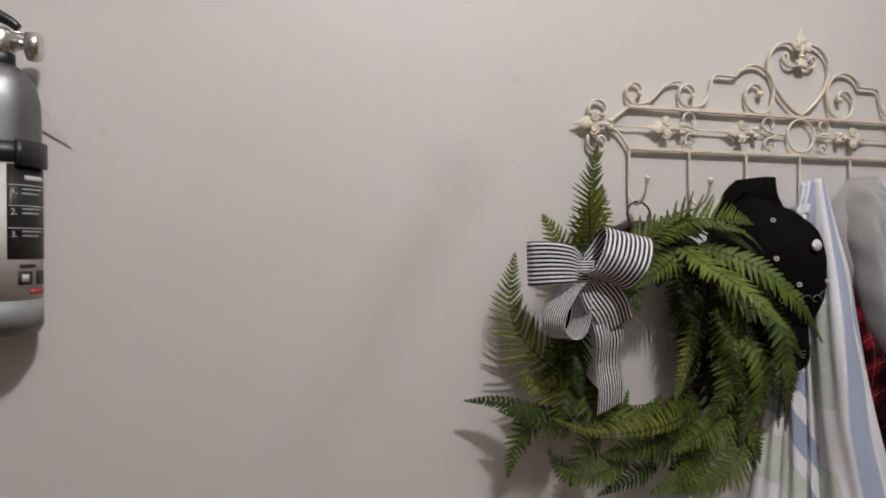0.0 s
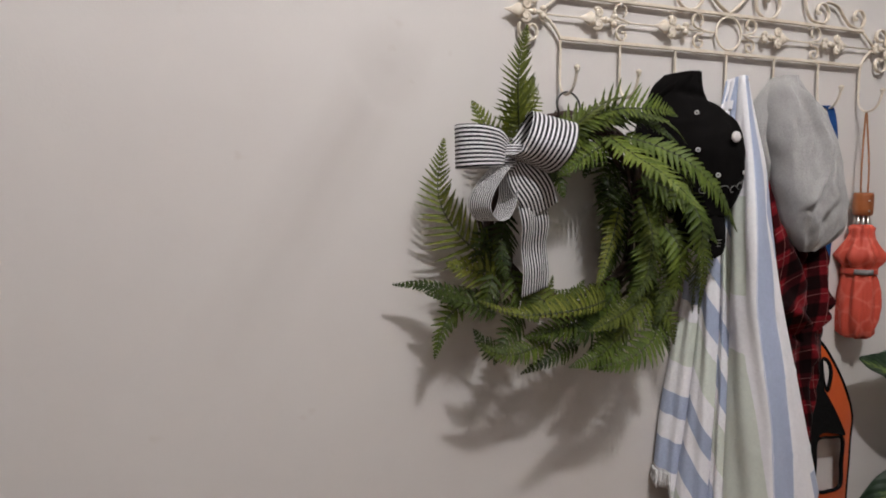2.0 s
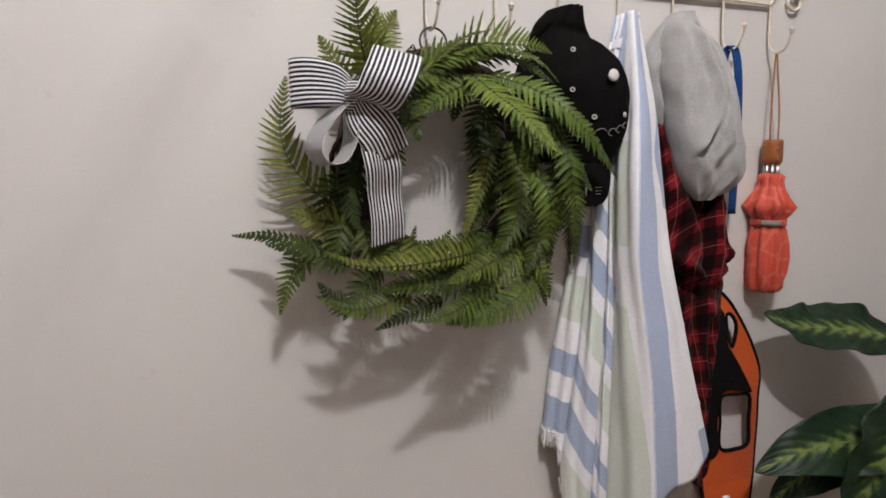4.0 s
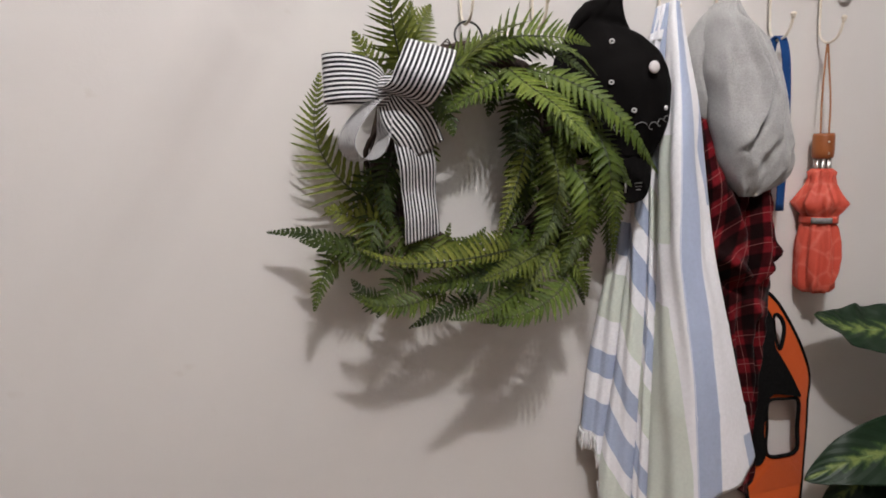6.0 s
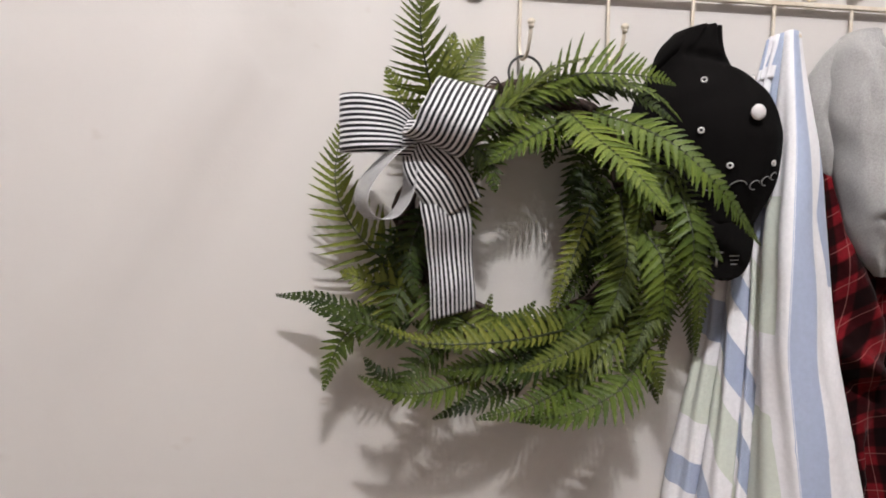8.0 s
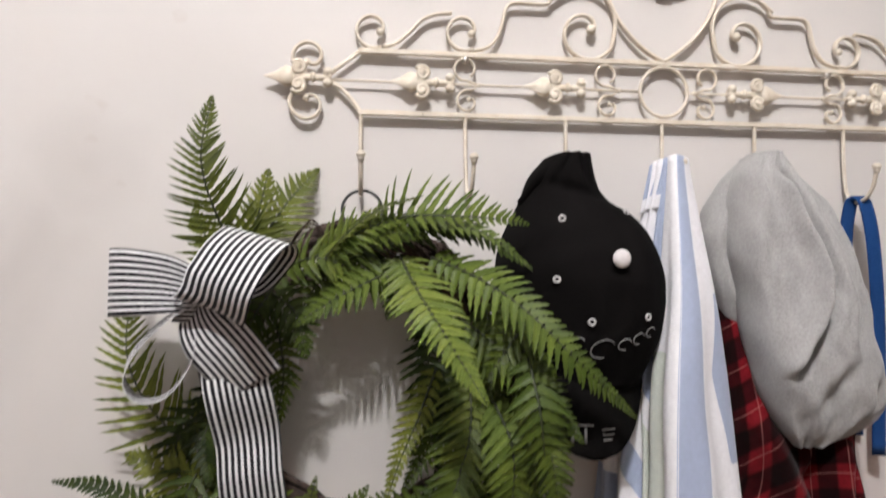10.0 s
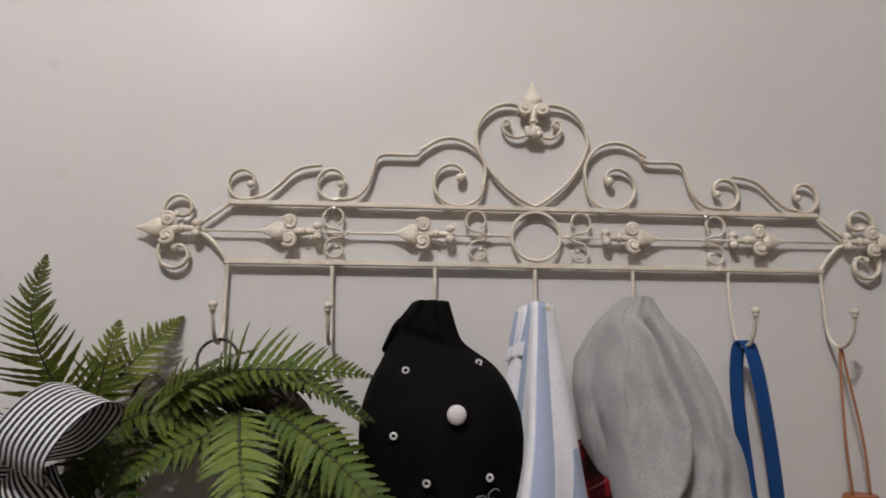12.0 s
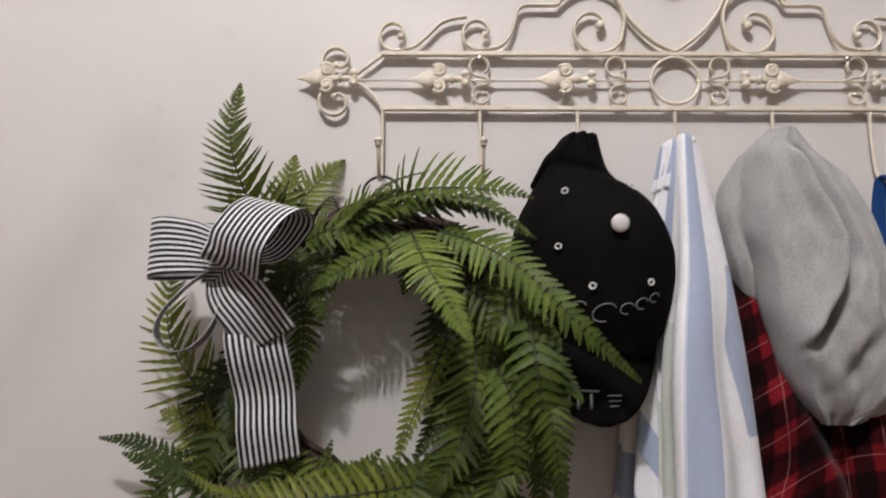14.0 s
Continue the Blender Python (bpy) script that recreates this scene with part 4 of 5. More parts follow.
# ---- the towel ----
def build_towel():
    towel = thing("striped_towel", (0, -0.08, 0.80), "white, blue and sage striped fringed towel bunched on a hook", "towel")

    BOUNDS = (0, 0.150, 0.335, 0.425, 0.620, 1.0)

    def bottom(u):
        return steps(u, [(0, 0.935), (0.140, 0.930), (0.160, 0.815), (0.325, 0.79), (0.345, 0.75), (0.415, 0.75), (0.435, 0.78), (0.605, 0.80), (0.635, 0.862), (0.97, 0.905), (1.0, 0.915)])[0]

    # the fold lines, top to bottom: height, then where each fold stands in plan
    LINES = [(-1.650, -0.022, -0.052, -0.019, -0.057, -0.016, -0.062, -0.013, -0.066, -0.009, -0.074, 0.010, -0.060),
             (-1.500, -0.045, -0.030, -0.042, -0.045, -0.034, -0.058, -0.028, -0.075, -0.026, -0.118, 0.025, -0.090),
             (-1.420, -0.058, -0.025, -0.054, -0.047, -0.041, -0.066, -0.035, -0.085, -0.044, -0.145, 0.036, -0.092),
             (-1.350, -0.068, -0.022, -0.060, -0.050, -0.045, -0.074, -0.040, -0.093, -0.052, -0.158, 0.038, -0.103),
             (-1.250, -0.080, -0.020, -0.066, -0.052, -0.052, -0.085, -0.046, -0.102, -0.057, -0.167, 0.031, -0.138),
             (-1.060, -0.122, -0.020, -0.093, -0.060, -0.070, -0.100, -0.062, -0.118, -0.046, -0.198, 0.060, -0.170),
             (-0.880, -0.140, -0.020, -0.122, -0.060, -0.080, -0.100, -0.070, -0.125, -0.040, -0.210, 0.108, -0.180),
             (-0.740, -0.142, -0.020, -0.130, -0.060, -0.086, -0.100, -0.075, -0.125, -0.038, -0.210, 0.118, -0.180)]

    def cloth(u, v):
        z0 = 1.650 - 0.010 * abs(u - 0.6)
        z = z0 + (bottom(u) - z0) * v
        at = steps(-z, LINES)
        i = min(4, sum(u > b + 1e-6 for b in BOUNDS[1:5]))
        q = (u - BOUNDS[i]) / (BOUNDS[i + 1] - BOUNDS[i])
        a, b = V(at[2 * i], at[2 * i + 1], 0), V(at[2 * i + 2], at[2 * i + 3], 0)
        d = b - a
        out = V(d.y, -d.x, 0).normalized()
        open_up = ease(0.0, 0.30, 1.650 - z)
        belly = (0.014, 0.016, 0.008, 0.010, 0.013)[i] * (0.3 + 0.7 * open_up) * abs(math.sin(math.pi * q)) ** 0.65
        # soft secondary folds, and two pressed creases across the broad panel
        belly += open_up * (0.004 * math.sin(9 * q + 6 * z + i) * math.sin(math.pi * q) + noise.noise(V(u * 9, z * 9, 1)) * 0.005 * math.sin(math.pi * q))
        belly += 0.0016 * (math.exp(-((z - 1.155 + 0.02 * u) / 0.003) ** 2) + math.exp(-((z - 1.020 + 0.02 * u) / 0.003) ** 2))
        p = a + d * q + out * belly
        return V(p.x, min(p.y, -0.018), z)

    def stripes(u, v):
        z = 1.650 + (bottom(u) - 1.650) * v
        i = min(4, sum(u > b + 1e-6 for b in BOUNDS[1:5]))
        q = (u - BOUNDS[i]) / (BOUNDS[i + 1] - BOUNDS[i])
        if z > 1.46 and i < 3:
            return (0.9, 0.9, 0.06)[i], v
        if i == 0:
            return (1.085 - 0.012 * q - z) / 0.31 + 4, v
        if i == 1:
            return (1.395 - 0.080 * q - z) / 0.31 + 4, v
        if i == 2:
            return (1.250 - 0.055 * q - z) / 0.31 + 4, v
        if i == 3:
            # a pale green wedge low down and a short one higher up, white beside them
            low = min(0.95 - q - 1.3 * max(0.0, z - 0.92), (1.175 - z) * 6)
            high = min((1.44 - z) * 6, (z - 1.27) * 6, 0.75 - q)
            return 0.56 + 0.4 * max(-0.2, min(0.4, max(low, high))), v
        # one lengthwise blue stripe, a blue gore at the outer edge, a blue corner at the hem
        stripe = 0.31 - q
        gore = min(q - 0.56 - 2.2 * abs(z - 1.42), (1.50 - z) * 6, (z - 1.33) * 6)
        corner = min(q - 0.80, (0.955 - z) * 6)
        return 0.13 - 0.4 * max(-0.2, min(0.25, max(stripe, gore, corner))), v

    bm = bmesh.new()
    sheet(bm, 200, 100, cloth, stripes)
    thicken(part("cloth", bm, TOWEL, towel), 0.0022)
    bm = bmesh.new()
    sheet(bm, 40, 20, lambda u, v: V(-0.03 + 0.135 * u, -0.050 - 0.022 * abs(math.sin(u * 7.5)) - 0.02 * u, 1.10 - (0.36 - 0.02 * math.sin(u * 9)) * v), lambda u, v: (0.9 + 0.5 * u + 0.2 * v, v))
    thicken(part("back_fold", bm, TOWEL, towel), 0.0022)
    # gathered loop of cloth behind the hook tip
    bm = bmesh.new()
    sheet(bm, 20, 14, lambda u, v: V(-0.030 + 0.034 * u - 0.012 * v, -0.048 - 0.012 * math.sin(u * 3.14) - 0.005 * math.cos(u * 14), 1.640 - 0.055 * v + 0.006 * math.sin(u * 3.14)),
          lambda u, v: (0.02 + 0.16 * v, u))
    thicken(part("top_fold", bm, TOWEL, towel), 0.003)
    # knotted fringe along the low edges
    rnd = random.Random(8)
    for i in range(26):
        u = 0.004 + 0.13 * i / 12 if i < 13 else 0.16 + 0.44 * (i - 13) / 12
        p = cloth(u, 1.0)
        bm = bmesh.new()
        for k in range(4):
            q = p + V(rnd.uniform(-0.0035, 0.0035), rnd.uniform(-0.002, 0.002), 0.002)
            ln = rnd.uniform(0.018, 0.034)
            tube(bm, spline([q, q + V(rnd.uniform(-0.002, 0.002), -0.001, -ln * 0.5), q + V(rnd.uniform(-0.005, 0.005), rnd.uniform(-0.003, 0.001), -ln)], 3), 0.0016, 4)
        part("tassel", bm, FRINGE, towel)
    return towel


# ---- the hooded shirt ----
def build_shirt():
    shirt = thing("hooded_shirt", (0.16, -0.06, 0.80), "red plaid shirt with grey jersey hood on a hook", "shirt")
    # height, the two side edges, front and back depth
    front = [(1.656, 0.092, 0.120, 0.086, 0.036), (1.644, 0.074, 0.128, 0.096, 0.036), (1.628, 0.060, 0.135, 0.106, 0.036), (1.600, 0.053, 0.156, 0.120, 0.036), (1.560, 0.050, 0.171, 0.134, 0.038), (1.530, 0.052, 0.180, 0.142, 0.042),
             (1.480, 0.058, 0.189, 0.150, 0.048), (1.430, 0.063, 0.198, 0.156, 0.052), (1.404, 0.069, 0.203, 0.154, 0.058), (1.380, 0.078, 0.203, 0.148, 0.068), (1.358, 0.088, 0.190, 0.138, 0.082), (1.344, 0.098, 0.162, 0.128, 0.096),
             (1.337, 0.108, 0.134, 0.116, 0.106)]
    back = [(1.652, 0.085, 0.112, 0.066, 0.036), (1.642, 0.074, 0.120, 0.076, 0.034), (1.629, 0.060, 0.122, 0.084, 0.032), (1.590, 0.037, 0.122, 0.078, 0.026), (1.566, 0.032, 0.122, 0.079, 0.026), (1.528, 0.037, 0.122, 0.080, 0.026),
            (1.496, 0.044, 0.115, 0.078, 0.028), (1.467, 0.054, 0.100, 0.074, 0.036), (1.455, 0.066, 0.080, 0.066, 0.050)]

    def shell(rows, seed, creases):
        table = [(-z, (x1 - x0) / 2, d, b, (x0 + x1) / 2) for z, x0, x1, d, b in rows]

        def f(u, v):
            z = rows[0][0] + (rows[-1][0] - rows[0][0]) * (v + 0.10 * math.sin(2 * math.pi * v) / (2 * math.pi))
            w, d, b, c = steps(-z, table)
            a = 2 * math.pi * u
            x, y = math.cos(a), -math.sin(a)
            y = math.copysign(abs(y) ** 0.75, y)
            near = ease(0.0, 0.5, -y)
            px = c + w * x
            soft = noise.noise(V(x * 1.6 + seed, y, z * 7)) * 0.010 + noise.noise(V(x * 3.5 + z * 14, seed, z * 9)) * 0.005 + noise.noise(V(x * 9 - z * 20, seed, z * 34)) * 0.0022
            for line, high, wide in creases:
                cx = float(np.interp(-z, [-q[1] for q in line], [q[0] for q in line]))
                fade = ease(0, 0.03, line[0][1] - z) * ease(0, 0.03, z - line[-1][1])
                t = (px - cx) / wide
                # a lip on one side of the crease that folds over it
                soft += fade * near * high * (math.exp(-t * t) - 0.75 * math.exp(-((t + 1.9) / 1.2) ** 2))
            return V(px + 0.003 * noise.noise(V(1 + seed, y, z * 25)), -(d + b) / 2 + (d - b) / 2 * y + soft * (0.25 + 0.75 * near), z)

        return f

    creases = [([(0.100, 1.640), (0.116, 1.570), (0.127, 1.520), (0.118, 1.470), (0.096, 1.432), (0.080, 1.405)], 0.020, 0.007),
               ([(0.128, 1.625), (0.145, 1.560), (0.158, 1.500), (0.160, 1.430)], 0.005, 0.007),
               ([(0.075, 1.640), (0.062, 1.580), (0.058, 1.520), (0.060, 1.450)], -0.004, 0.006),
               ([(0.150, 1.440), (0.128, 1.400), (0.110, 1.365)], 0.006, 0.010),
               ([(0.195, 1.430), (0.180, 1.385), (0.150, 1.345)], 0.006, 0.009),
               ([(0.078, 1.560), (0.092, 1.500), (0.084, 1.440)], -0.003, 0.009)]
    bm = bmesh.new()
    sheet(bm, 150, 130, shell(front, 0.0, creases), None, True)
    sheet(bm, 80, 70, shell(back, 4.0, [([(0.060, 1.600), (0.052, 1.540), (0.066, 1.480)], 0.005, 0.007)]), None, True)
    part("hood", bm, GREY, shirt, "grey marl jersey hood hanging down")
    bprof = [(1.500, 0.060, 0.050, 0.100), (1.440, 0.078, 0.080, 0.122), (1.370, 0.077, 0.096, 0.128), (1.305, 0.077, 0.100, 0.127), (1.262, 0.083, 0.104, 0.127), (1.243, 0.087, 0.106, 0.128), (1.210, 0.077, 0.102, 0.135), (1.170, 0.073, 0.096, 0.141),
             (1.120, 0.062, 0.090, 0.144), (1.040, 0.054, 0.084, 0.146), (1.000, 0.052, 0.082, 0.148), (0.926, 0.050, 0.078, 0.152), (0.836, 0.048, 0.074, 0.160), (0.790, 0.048, 0.070, 0.162)]
    btab = [(-z, w, d, c) for z, w, d, c in bprof]

    def weave(p):
        slip = 0.010 * noise.noise(V(p.x * 14, 0, p.z * 10)) + 0.012 * math.sin(p.z * 17 + p.x * 9)
        return (p.x + slip - 0.8 * p.y + 0.10 * p.z) * 19, (p.z - 0.25 * p.x + 0.012 * math.sin(p.x * 38) + 0.4 * p.y) * 19

    # ridges (+) and valleys (-) of the crumpled cloth: from, to, height, width
    FOLDS = [((0.045, 1.247), (0.130, 1.195), 0.020, 0.012), ((0.060, 1.215), (0.135, 1.165), -0.020, 0.012), ((0.062, 1.370), (0.112, 1.265), 0.014, 0.012), ((0.092, 1.370), (0.128, 1.290), -0.016, 0.010),
             ((0.137, 1.340), (0.140, 1.180), -0.022, 0.009), ((0.162, 1.340), (0.160, 1.200), 0.014, 0.011), ((0.188, 1.330), (0.182, 1.210), -0.012, 0.007), ((0.212, 1.240), (0.165, 1.215), 0.014, 0.009),
             ((0.205, 1.215), (0.160, 1.180), -0.014, 0.010), ((0.070, 1.300), (0.050, 1.255), -0.010, 0.010), ((0.110, 1.170), (0.175, 1.130), 0.012, 0.012)]

    def body(u, v):
        z = 1.500 - v * (1.500 - 0.790)
        w, d, c = steps(-z, btab)
        a = 2 * math.pi * u
        x, y = math.cos(a), -math.sin(a)
        near = ease(0.0, 0.45, -y)
        px = c + w * x
        folds = 0.0
        for (xa, za), (xb, zb), high, wide in FOLDS:
            t = ((px - xa) * (xb - xa) + (z - za) * (zb - za)) / ((xb - xa) ** 2 + (zb - za) ** 2)
            off = ((px - xa) * (zb - za) - (z - za) * (xb - xa)) / math.hypot(xb - xa, zb - za)
            folds += high * math.exp(-(off / wide) ** 2) * ease(-0.15, 0.12, t) * ease(-0.15, 0.12, 1 - t)
        folds += 0.011 * math.sin(px * 150 + z * 9) * ease(0, 0.08, 1.17 - z) + noise.noise(V(px * 22, 3, z * 16)) * 0.010 + noise.noise(V(px * 55 + z * 30, 7, z * 40)) * 0.004
        edge = noise.noise(V(x * 1.5, 5, z * 22)) * 0.004
        yy = -0.012 - d / 2 + (d / 2) * math.copysign(abs(y) ** 0.7, y) - folds * near
        return V(px + edge, min(-0.018, yy), z + 0.010 * math.cos(a * 3) * v)

    bm = bmesh.new()
    sheet(bm, 220, 130, body, lambda u, v: weave(body(u, v)), True)
    thicken(part("body", bm, PLAID, shirt, "crumpled red and black plaid flannel"), 0.0018)
    return shirt


# ---- strap, umbrella, vest ----
def build_strap():
    strap = thing("blue_strap", (0.24, -0.045, 1.30), "bright blue webbing strap looped over a hook", "strap")

    def run(pts, wide):
        line = spline(pts, 10)
        bm = bmesh.new()
        n = len(line) - 1
        sheet(bm, 4, n, lambda u, v: line[int(round(v * n))] + V((u - 0.5) * wide * 0.9, (0.5 - u) * wide * 0.38, 0))
        return bm

    top = V(0.237, -0.043, 1.611)
    for pts in ([top, (0.2335, -0.036, 1.600), (0.232, -0.030, 1.55), (0.240, -0.026, 1.45), (0.252, -0.022, 1.32)],
                [top, (0.2405, -0.052, 1.600), (0.247, -0.056, 1.55), (0.258, -0.050, 1.45), (0.266, -0.040, 1.30)]):
        thicken(part("webbing", run(pts, 0.015), BLUE, strap), 0.0016)
    return strap


def build_umbrella():
    c = V(0.361, -0.042, 0)
    um = thing("folding_umbrella", (0.361, -0.042, 1.14), "folded coral umbrella with wooden handle hung by its cord", "umbrella")
    bm = bmesh.new()
    tube(bm, spline([(0.352, -0.042, 1.440), (0.350, -0.042, 1.50), (0.354, -0.040, 1.575), (0.357, -0.040, 1.605), (0.361, -0.041, 1.575), (0.371, -0.042, 1.50), (0.373, -0.042, 1.440)], 8), 0.0017, 6)
    part("cord", bm, CORD, um, "thin tan loop cord")
    bm = bmesh.new()
    lathe(bm, c, [(0.013, 1.440), (0.0170, 1.441), (0.0188, 1.436), (0.0192, 1.410), (0.0185, 1.398), (0.015, 1.394)][::-1], 28)
    part("handle", bm, WOOD, um, "glossy orange-brown wooden handle")
    for x, z in ((0.353, 1.425), (0.354, 1.404)):
        bm = bmesh.new()
        ball(bm, V(x, -0.0610, z), 0.0024, (1, 0.5, 1))
        part("rivet", bm, STEEL, um)
    for k in range(8):
        a = 6.2832 * k / 8
        bm = bmesh.new()
        q = c + V(0.0115 * math.cos(a), 0.0115 * math.sin(a), 0)
        tube(bm, [q + V(0, 0, 1.395), q + V(0.003 * math.cos(a), 0.003 * math.sin(a), 1.360)], 0.0030, 6)
        part("rib_end", bm, STEEL, um, "bright steel rib end")
    prof = [(0.018, 1.376), (0.027, 1.369), (0.024, 1.360), (0.028, 1.346), (0.043, 1.325), (0.052, 1.312), (0.042, 1.298), (0.033, 1.287), (0.032, 1.276), (0.036, 1.265), (0.040, 1.240), (0.042, 1.21),
            (0.040, 1.18), (0.037, 1.162), (0.034, 1.150), (0.026, 1.141), (0.010, 1.140)]

    def pleats(a, i):
        edge = 0.16 if i < 3 else 0.10
        return 1 + edge * math.cos(8 * a + 0.35 * i) + 0.05 * math.cos(15 * a - 0.6 * i) + 0.10 * noise.noise(V(math.cos(a) * 2, math.sin(a) * 2, i * 0.7))

    bm = bmesh.new()
    lathe(bm, c, [(0.88 * r, z) for r, z in prof[::-1]], 72, pleats)
    part("canopy", bm, CORAL, um, "coral patterned cloth rolled in pleats")
    bm = bmesh.new()
    sheet(bm, 48, 3, lambda u, v: c + V(0.0330 * math.cos(6.2832 * u), 0.0330 * math.sin(6.2832 * u), 1.287 - 0.013 * v), None, True)
    thicken(part("band", bm, CORAL, um), 0.001)
    bm = bmesh.new()
    sheet(bm, 10, 2, lambda u, v: c + V(0.0342 * math.cos(3.5 + 1.1 * u), 0.0342 * math.sin(3.5 + 1.1 * u), 1.286 - 0.011 * v))
    thicken(part("label_patch", bm, STRAP_GREY, um, "small grey cloth label"), 0.001)
    return um


def build_vest():
    vest = thing("pet_vest", (0.29, -0.03, 0.62), "orange neoprene vest with black binding and open armholes, hanging folded", "vest")

    def loop_of(points, n=5):
        ring = [V(x, 0, z) for x, z in points]
        line = spline([ring[-1]] + ring + ring[:2], n)
        return line[n:-n - 1]

    def depth(p):
        return V(p.x, -0.034 - 0.014 * math.sin((p.x - 0.2) * 16) - 0.006 * math.sin(p.z * 14), p.z)

    def filled(*loops):
        bm = bmesh.new()
        edges = []
        for ring in loops:
            vs = [bm.verts.new(p) for p in ring]
            edges += [bm.edges.new((vs[i], vs[(i + 1) % len(vs)])) for i in range(len(vs))]
        bmesh.ops.triangle_fill(bm, use_beauty=True, edges=edges, normal=(0, -1, 0))
        for v in bm.verts:
            v.co = depth(v.co)
        return bm

    out = loop_of([(0.240, 1.146), (0.262, 1.134), (0.289, 1.097), (0.326, 1.038), (0.358, 0.974), (0.362, 0.921), (0.373, 0.843), (0.372, 0.738), (0.350, 0.665), (0.300, 0.635), (0.252, 0.650), (0.232, 0.740), (0.222, 0.860), (0.218, 1.000), (0.222, 1.100)])
    h1 = loop_of([(0.260, 1.103), (0.276, 1.098), (0.284, 1.074), (0.275, 1.038), (0.264, 1.058)])
    h2 = loop_of([(0.258, 0.934), (0.296, 0.936), (0.334, 0.926), (0.343, 0.870), (0.350, 0.818), (0.310, 0.812), (0.270, 0.822), (0.262, 0.880)])
    thicken(part("panel", filled(out, h1, h2), ORANGE, vest, "", False), 0.004)
    for ring in (out, h1, h2):
        bm = bmesh.new()
        tube(bm, [depth(p) for p in ring], 0.0042, 6, True)
        part("binding", bm, BLACK_TRIM, vest, "black cloth edge binding")
    # black mesh side panel between the two armholes
    bm = filled(loop_of([(0.226, 1.108), (0.250, 1.108), (0.258, 1.050), (0.272, 1.026), (0.290, 1.000), (0.316, 0.962), (0.332, 0.936), (0.296, 0.945), (0.256, 0.945), (0.252, 0.880), (0.262, 0.818), (0.236, 0.812), (0.228, 0.940)], 4))
    for v in bm.verts:
        v.co.y -= 0.0055
    thicken(part("side_panel", bm, BLACK_TRIM, vest, "black side panel", False), 0.003)
    bm = bmesh.new()
    box(bm, (0.282, -0.052, 0.690), (0.296, -0.044, 0.716), 0.001)
    part("tag", bm, FRINGE, vest, "small white sewn tag")
    return vest


# ---- the plant ----
def leaf_blade(parent, points, width, facing, seed, curl_in=0.12):
    line = spline(points, 12)
    n = len(line) - 1
    f0 = Vector(facing).normalized()

    def f(u, v):
        i = min(n, int(round(v * n)))
        d = (line[min(n, i + 1)] - line[max(0, i - 1)]).normalized()
        nn = (f0 - d * f0.dot(d)).normalized()
        side = d.cross(nn)
        x = 2 * u - 1
        w = width * (math.sin(math.pi * min(1, v ** 0.78)) ** 0.72) * (1 - 0.10 * v) + 0.0015
        rim = (0.12 * math.sin(v * 17 + seed + 1.5 * x) + 0.07 * math.sin(v * 33 - seed)) * abs(x) ** 2 + 0.03 * math.sin(v * 37 + 2 * seed + x)
        vein = -0.025 * abs(math.sin(v * 26 - abs(x) * 5)) * abs(x) * (1 - abs(x))
        return line[i] + side * x * w + nn * w * (curl_in * abs(x) ** 1.5 + rim + vein * 3)

    bm = bmesh.new()
    sheet(bm, 22, n, f, lambda u, v: (2 * u - 1, v))
    ob = thicken(part("leaf", bm, LEAF, parent), 0.0009)
    bm = bmesh.new()
    tube(bm, [p + f0 * -0.001 for p in line], 0.0022, 6, False, lambda s: 1.1 - 0.9 * s)
    part("midrib", bm, LEAF_STEM, ob)
    return ob


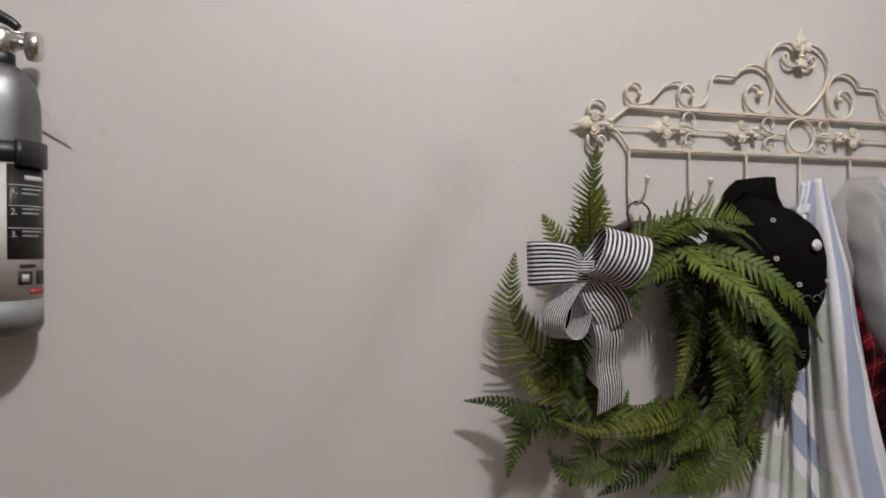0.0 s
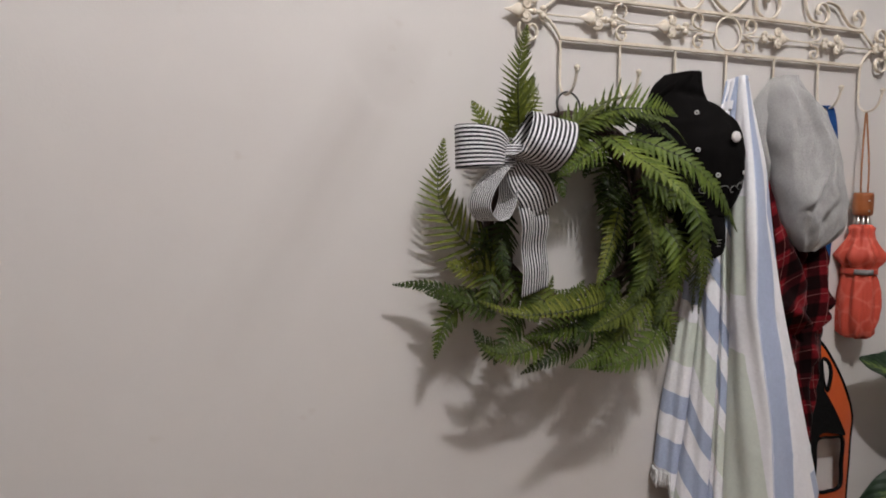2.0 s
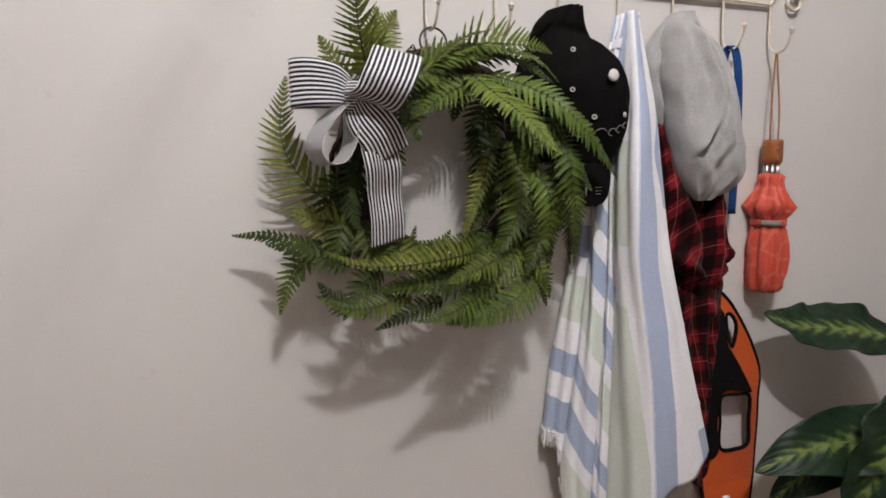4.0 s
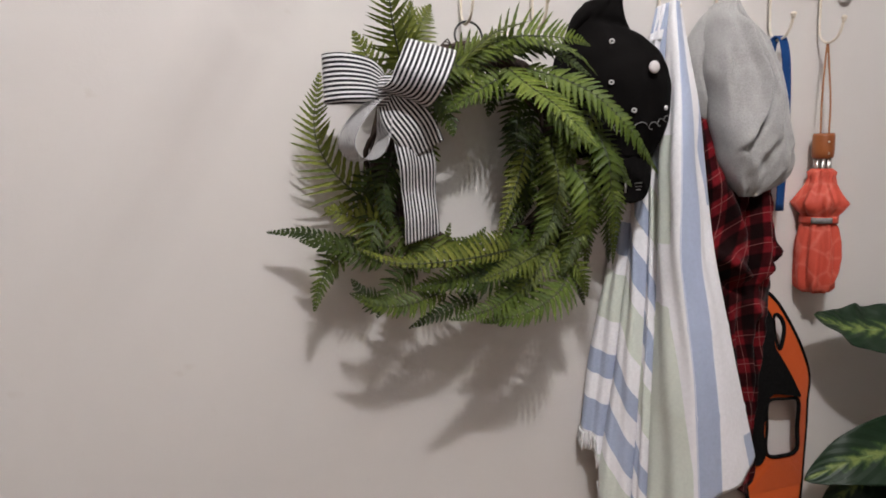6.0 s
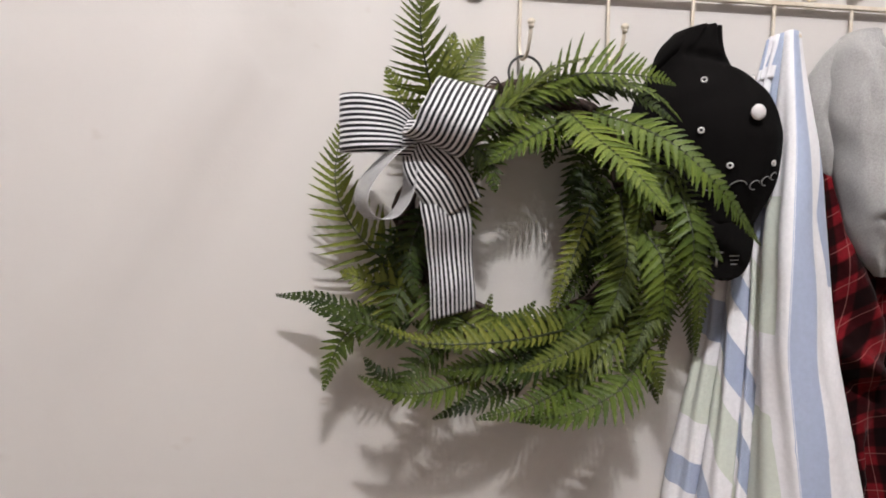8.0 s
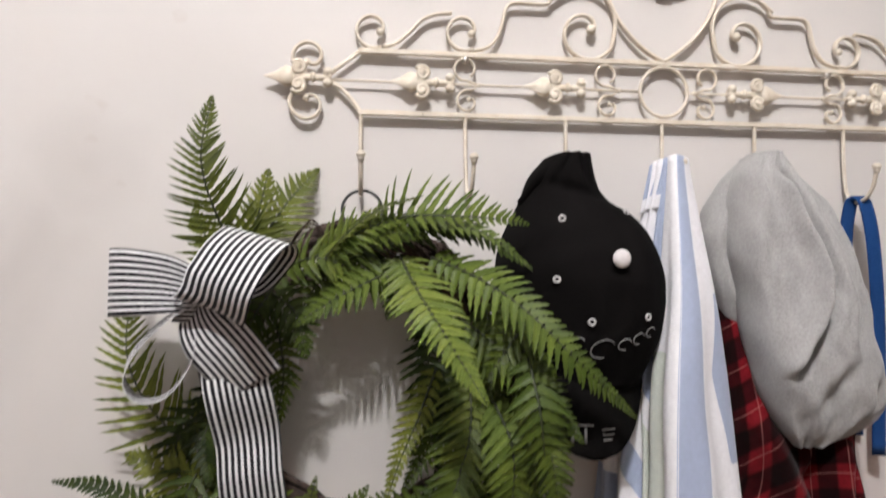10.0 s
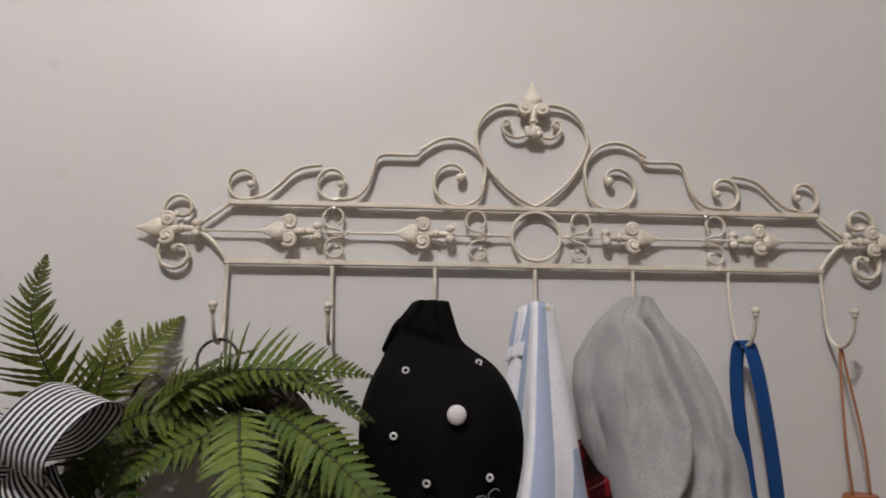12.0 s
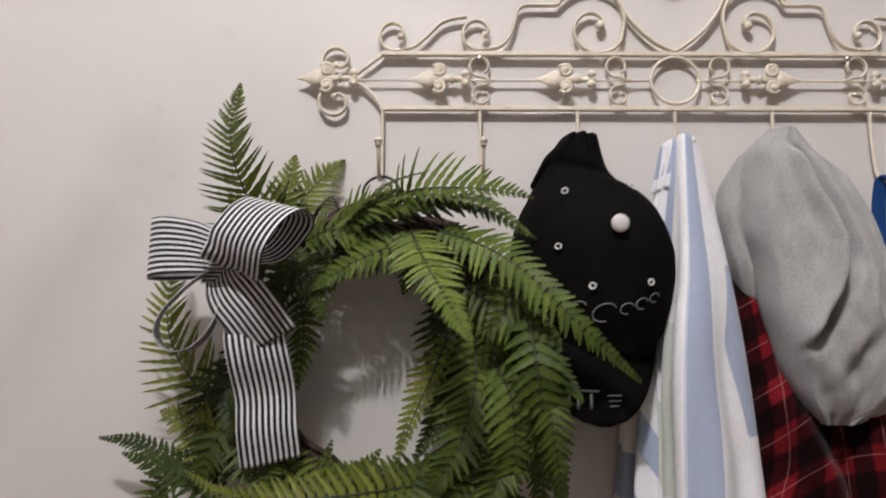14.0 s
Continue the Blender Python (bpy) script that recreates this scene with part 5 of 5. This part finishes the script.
def build_plant():
    plant = thing("potted_plant", (0.66, -0.24, 0.0), "variegated dumb cane with broad mottled leaves in a floor pot", "plant")
    base = V(0.66, -0.24, 0)
    bm = bmesh.new()
    lathe(bm, base, [(0.10, 0.0), (0.115, 0.01), (0.145, 0.24), (0.15, 0.27), (0.145, 0.28), (0.132, 0.275), (0.128, 0.24), (0.05, 0.235)], 36)
    part("pot", bm, CLAY, plant, "plain round brown pot")
    bm = bmesh.new()
    lathe(bm, base, [(0.126, 0.236), (0.126, 0.250), (0.06, 0.258), (0.01, 0.256)], 28)
    part("soil", bm, SOIL, plant)
    bm = bmesh.new()
    cane = spline([(0.66, -0.24, 0.24), (0.668, -0.23, 0.45), (0.655, -0.22, 0.66), (0.665, -0.21, 0.84), (0.66, -0.20, 0.98)], 8)
    tube(bm, cane, 0.013, 10, False, lambda s: 1.1 - 0.45 * s + 0.06 * math.sin(s * 60))
    part("cane", bm, LEAF_STEM, plant)
    leaves = (
        ([(0.68, -0.13, 1.010), (0.58, -0.125, 1.050), (0.47, -0.110, 1.068), (0.385, -0.095, 1.080), (0.318, -0.085, 1.108)], 0.060, (0.05, -0.75, 0.75), 1),
        ([(0.74, -0.17, 0.79), (0.63, -0.165, 0.825), (0.51, -0.145, 0.835), (0.40, -0.125, 0.825), (0.305, -0.10, 0.790)], 0.074, (-0.1, -0.8, 0.6), 2),
        ([(0.68, -0.20, 0.915), (0.61, -0.205, 0.890), (0.55, -0.20, 0.825), (0.505, -0.19, 0.750), (0.48, -0.18, 0.66)], 0.082, (-0.2, -0.9, 0.4), 3),
        ([(0.68, -0.17, 1.04), (0.74, -0.17, 1.02), (0.81, -0.16, 0.97), (0.87, -0.14, 0.90)], 0.060, (0.2, -0.8, 0.6), 4),
        ([(0.58, -0.12, 0.76), (0.51, -0.11, 0.775), (0.43, -0.10, 0.750), (0.36, -0.09, 0.700)], 0.050, (0, -0.8, 0.6), 5),
        ([(0.68, -0.26, 0.82), (0.74, -0.29, 0.80), (0.82, -0.31, 0.74), (0.88, -0.31, 0.66)], 0.060, (0.1, -0.8, 0.6), 6),
    )
    for pts, w, face, seed in leaves:
        ob = leaf_blade(plant, pts, w, face, seed)
        p = Vector(pts[0])
        q = min(cane, key=lambda c: (c - p).length + abs(c.z - p.z + 0.16))
        bm = bmesh.new()
        tube(bm, spline([q, q.lerp(p, 0.5) + V(0, 0, 0.02), p, Vector(pts[0]).lerp(Vector(pts[1]), 0.15)], 6), 0.0045, 7, False, lambda s: 1.3 - 0.5 * s)
        part("leaf_stalk", bm, LEAF_STEM, plant)
    return plant


# ---- the fire extinguisher ----
def build_extinguisher():
    c = V(-1.238, -0.056, 0)
    ex = thing("fire_extinguisher", (-1.238, -0.056, 1.436), "silver fire extinguisher with printed label strapped to the wall", "fire extinguisher")
    R = 0.0425
    bm = bmesh.new()
    lathe(bm, c, [(0.030, 1.436), (0.038, 1.437), (0.0415, 1.443), (R, 1.452), (R, 1.700), (0.0415, 1.716), (0.0375, 1.734), (0.029, 1.748), (0.019, 1.756), (0.0135, 1.757), (0.0132, 1.760)], 48)
    part("body", bm, SILVER, ex, "satin silver cylinder")

    def wrap(name, z0, z1, a0, a1, lift, material, label="", thick=0.0006):
        bm = bmesh.new()
        sheet(bm, max(4, int((a1 - a0) / 6)), 1, lambda u, v: c + V((R + lift) * math.cos(radians(a0 + (a1 - a0) * u)), (R + lift) * math.sin(radians(a0 + (a1 - a0) * u)), z0 + (z1 - z0) * v))
        return thicken(part(name, bm, material, ex, label), thick, 0)

    wrap("foot_label", 1.446, 1.478, -185, 25, 0.0006, LABEL_GREY, "grey lower label band")
    wrap("label_sheet", 1.478, 1.638, -185, 25, 0.0006, LABEL, "off-white printed label")
    wrap("instruction_panel", 1.526, 1.636, -66, 8, 0.0014, BLACK_PLASTIC, "black instruction panel with pale print")

    def bar(z, a0, a1, h, material):
        wrap("print_bar", z - h / 2, z + h / 2, a0, a1, 0.0021, material, "", 0.0004)

    for z in (1.612, 1.588, 1.562):
        bar(z, -65, 6, 0.0009, LABEL)
    for z in (1.6035, 1.5805, 1.5545):
        bar(z + 0.0035, -46, -8, 0.0028, LABEL_GREY)
        bar(z - 0.0015, -46, -16, 0.0028, LABEL_GREY)
    bar(1.6205, -42, -4, 0.006, LABEL)
    rnd = random.Random(3)
    for k in range(20):
        bar(1.628 - 0.0072 * k, -138, -76 - rnd.uniform(0, 14), 0.0021, PRINT_RED if k in (4, 13, 16) else LABEL_GREY)
    bar(1.518, -50, -24, 0.004, BLACK_PLASTIC)
    bar(1.504, -52, -30, 0.016, BLACK_PLASTIC)
    bar(1.504, -47, -36, 0.009, LABEL)
    bar(1.504, -22, 0, 0.016, BLACK_PLASTIC)
    bar(1.488, -34, 0, 0.006, PRINT_RED)
    # step numbers on the black panel
    for z, word in ((1.6015, "1."), (1.5775, "2."), (1.5515, "3.")):
        txt = bpy.data.curves.new("number", "FONT")
        txt.body, txt.size, txt.extrude, txt.align_x = word, 0.010, 0.0002, "CENTER"
        ob = new("step_number", txt)
        ob.data.materials.append(LABEL)
        a = radians(-57)
        ob.matrix_basis = Matrix.Translation(V((R + 0.0024) * math.cos(a), (R + 0.0024) * math.sin(a), z - 1.436)) @ pose(0, 0, 0, 90, 0, -57 + 90)
        ob.parent = ex
    wrap("strap", 1.6385, 1.662, -180, 180, 0.0016, BLACK_PLASTIC, "black plastic holding strap", 0.002)
    bm = bmesh.new()
    sheet(bm, 8, 2, lambda u, v: c + V((R + 0.0045) * math.cos(radians(-56 + 62 * u)), (R + 0.0045) * math.sin(radians(-56 + 62 * u)), 1.634 + 0.030 * v))
    thicken(part("buckle", bm, BLACK_PLASTIC, ex), 0.004)
    bm = bmesh.new()
    box(bm, (-1.250, -0.0150, 1.56), (-1.214, -0.010, 1.68), 0.002)
    part("wall_bracket", bm, BLACK_PLASTIC, ex)
    bm = bmesh.new()
    lathe(bm, c, [(0.0145, 1.754), (0.0165, 1.756), (0.0165, 1.770), (0.014, 1.772)], 24)
    part("neck_collar", bm, BLACK_PLASTIC, ex)
    bm = bmesh.new()
    lathe(bm, c, [(0.014, 1.770), (0.017, 1.774), (0.017, 1.794), (0.013, 1.800)], 24)
    box(bm, (-1.262, -0.066, 1.777), (-1.216, -0.046, 1.794), 0.003)
    tube(bm, [c + V(0.01, 0, 1.784), c + V(0.030, 0, 1.784)], 0.0065, 12)
    part("valve", bm, STEEL, ex, "bright metal valve")
    bm = bmesh.new()
    m = Matrix.Translation(c + V(0.036, 0, 1.782)) @ pose(0, 0, 0, 0, 90, 0)
    lathe(bm, (0, 0, 0), [(0.012, -0.008), (0.0165, -0.0065), (0.0175, 0.0), (0.017, 0.006), (0.015, 0.0085), (0.005, 0.0095)], 24)
    for v in bm.verts:
        v.co = m @ v.co
    part("gauge", bm, STEEL, ex, "round metal gauge")
    bm = bmesh.new()
    tube(bm, [c + V(-0.012, -0.004, 1.800), c + V(0.034, -0.004, 1.795)], 0.0016, 6)
    part("safety_pin", bm, STEEL, ex)
    bm = bmesh.new()
    tube(bm, spline([c + V(-0.045, 0, 1.812), c + V(-0.015, 0, 1.820), c + V(0.008, 0, 1.812), c + V(0.020, 0, 1.803)], 6), 0.0085, 8, False, lambda s: 1.1 - 0.5 * s)
    part("lever", bm, BLACK_PLASTIC, ex)
    # clear wedge of the wall mount that shows beside it
    wedge = bmesh.new()
    vs = [wedge.verts.new(p) for p in (V(-1.250, -0.0155, 1.792), V(-1.1695, -0.0155, 1.6675), V(-1.250, -0.0155, 1.715))]
    wedge.faces.new(vs)
    thicken(part("mount_plate", wedge, LABEL, ex, "thin pale pointed mount plate", False), 0.0006)
    return ex


build_rack()
build_wreath()
build_cap()
build_towel()
build_shirt()
build_strap()
build_umbrella()
build_vest()
build_plant()
build_extinguisher()
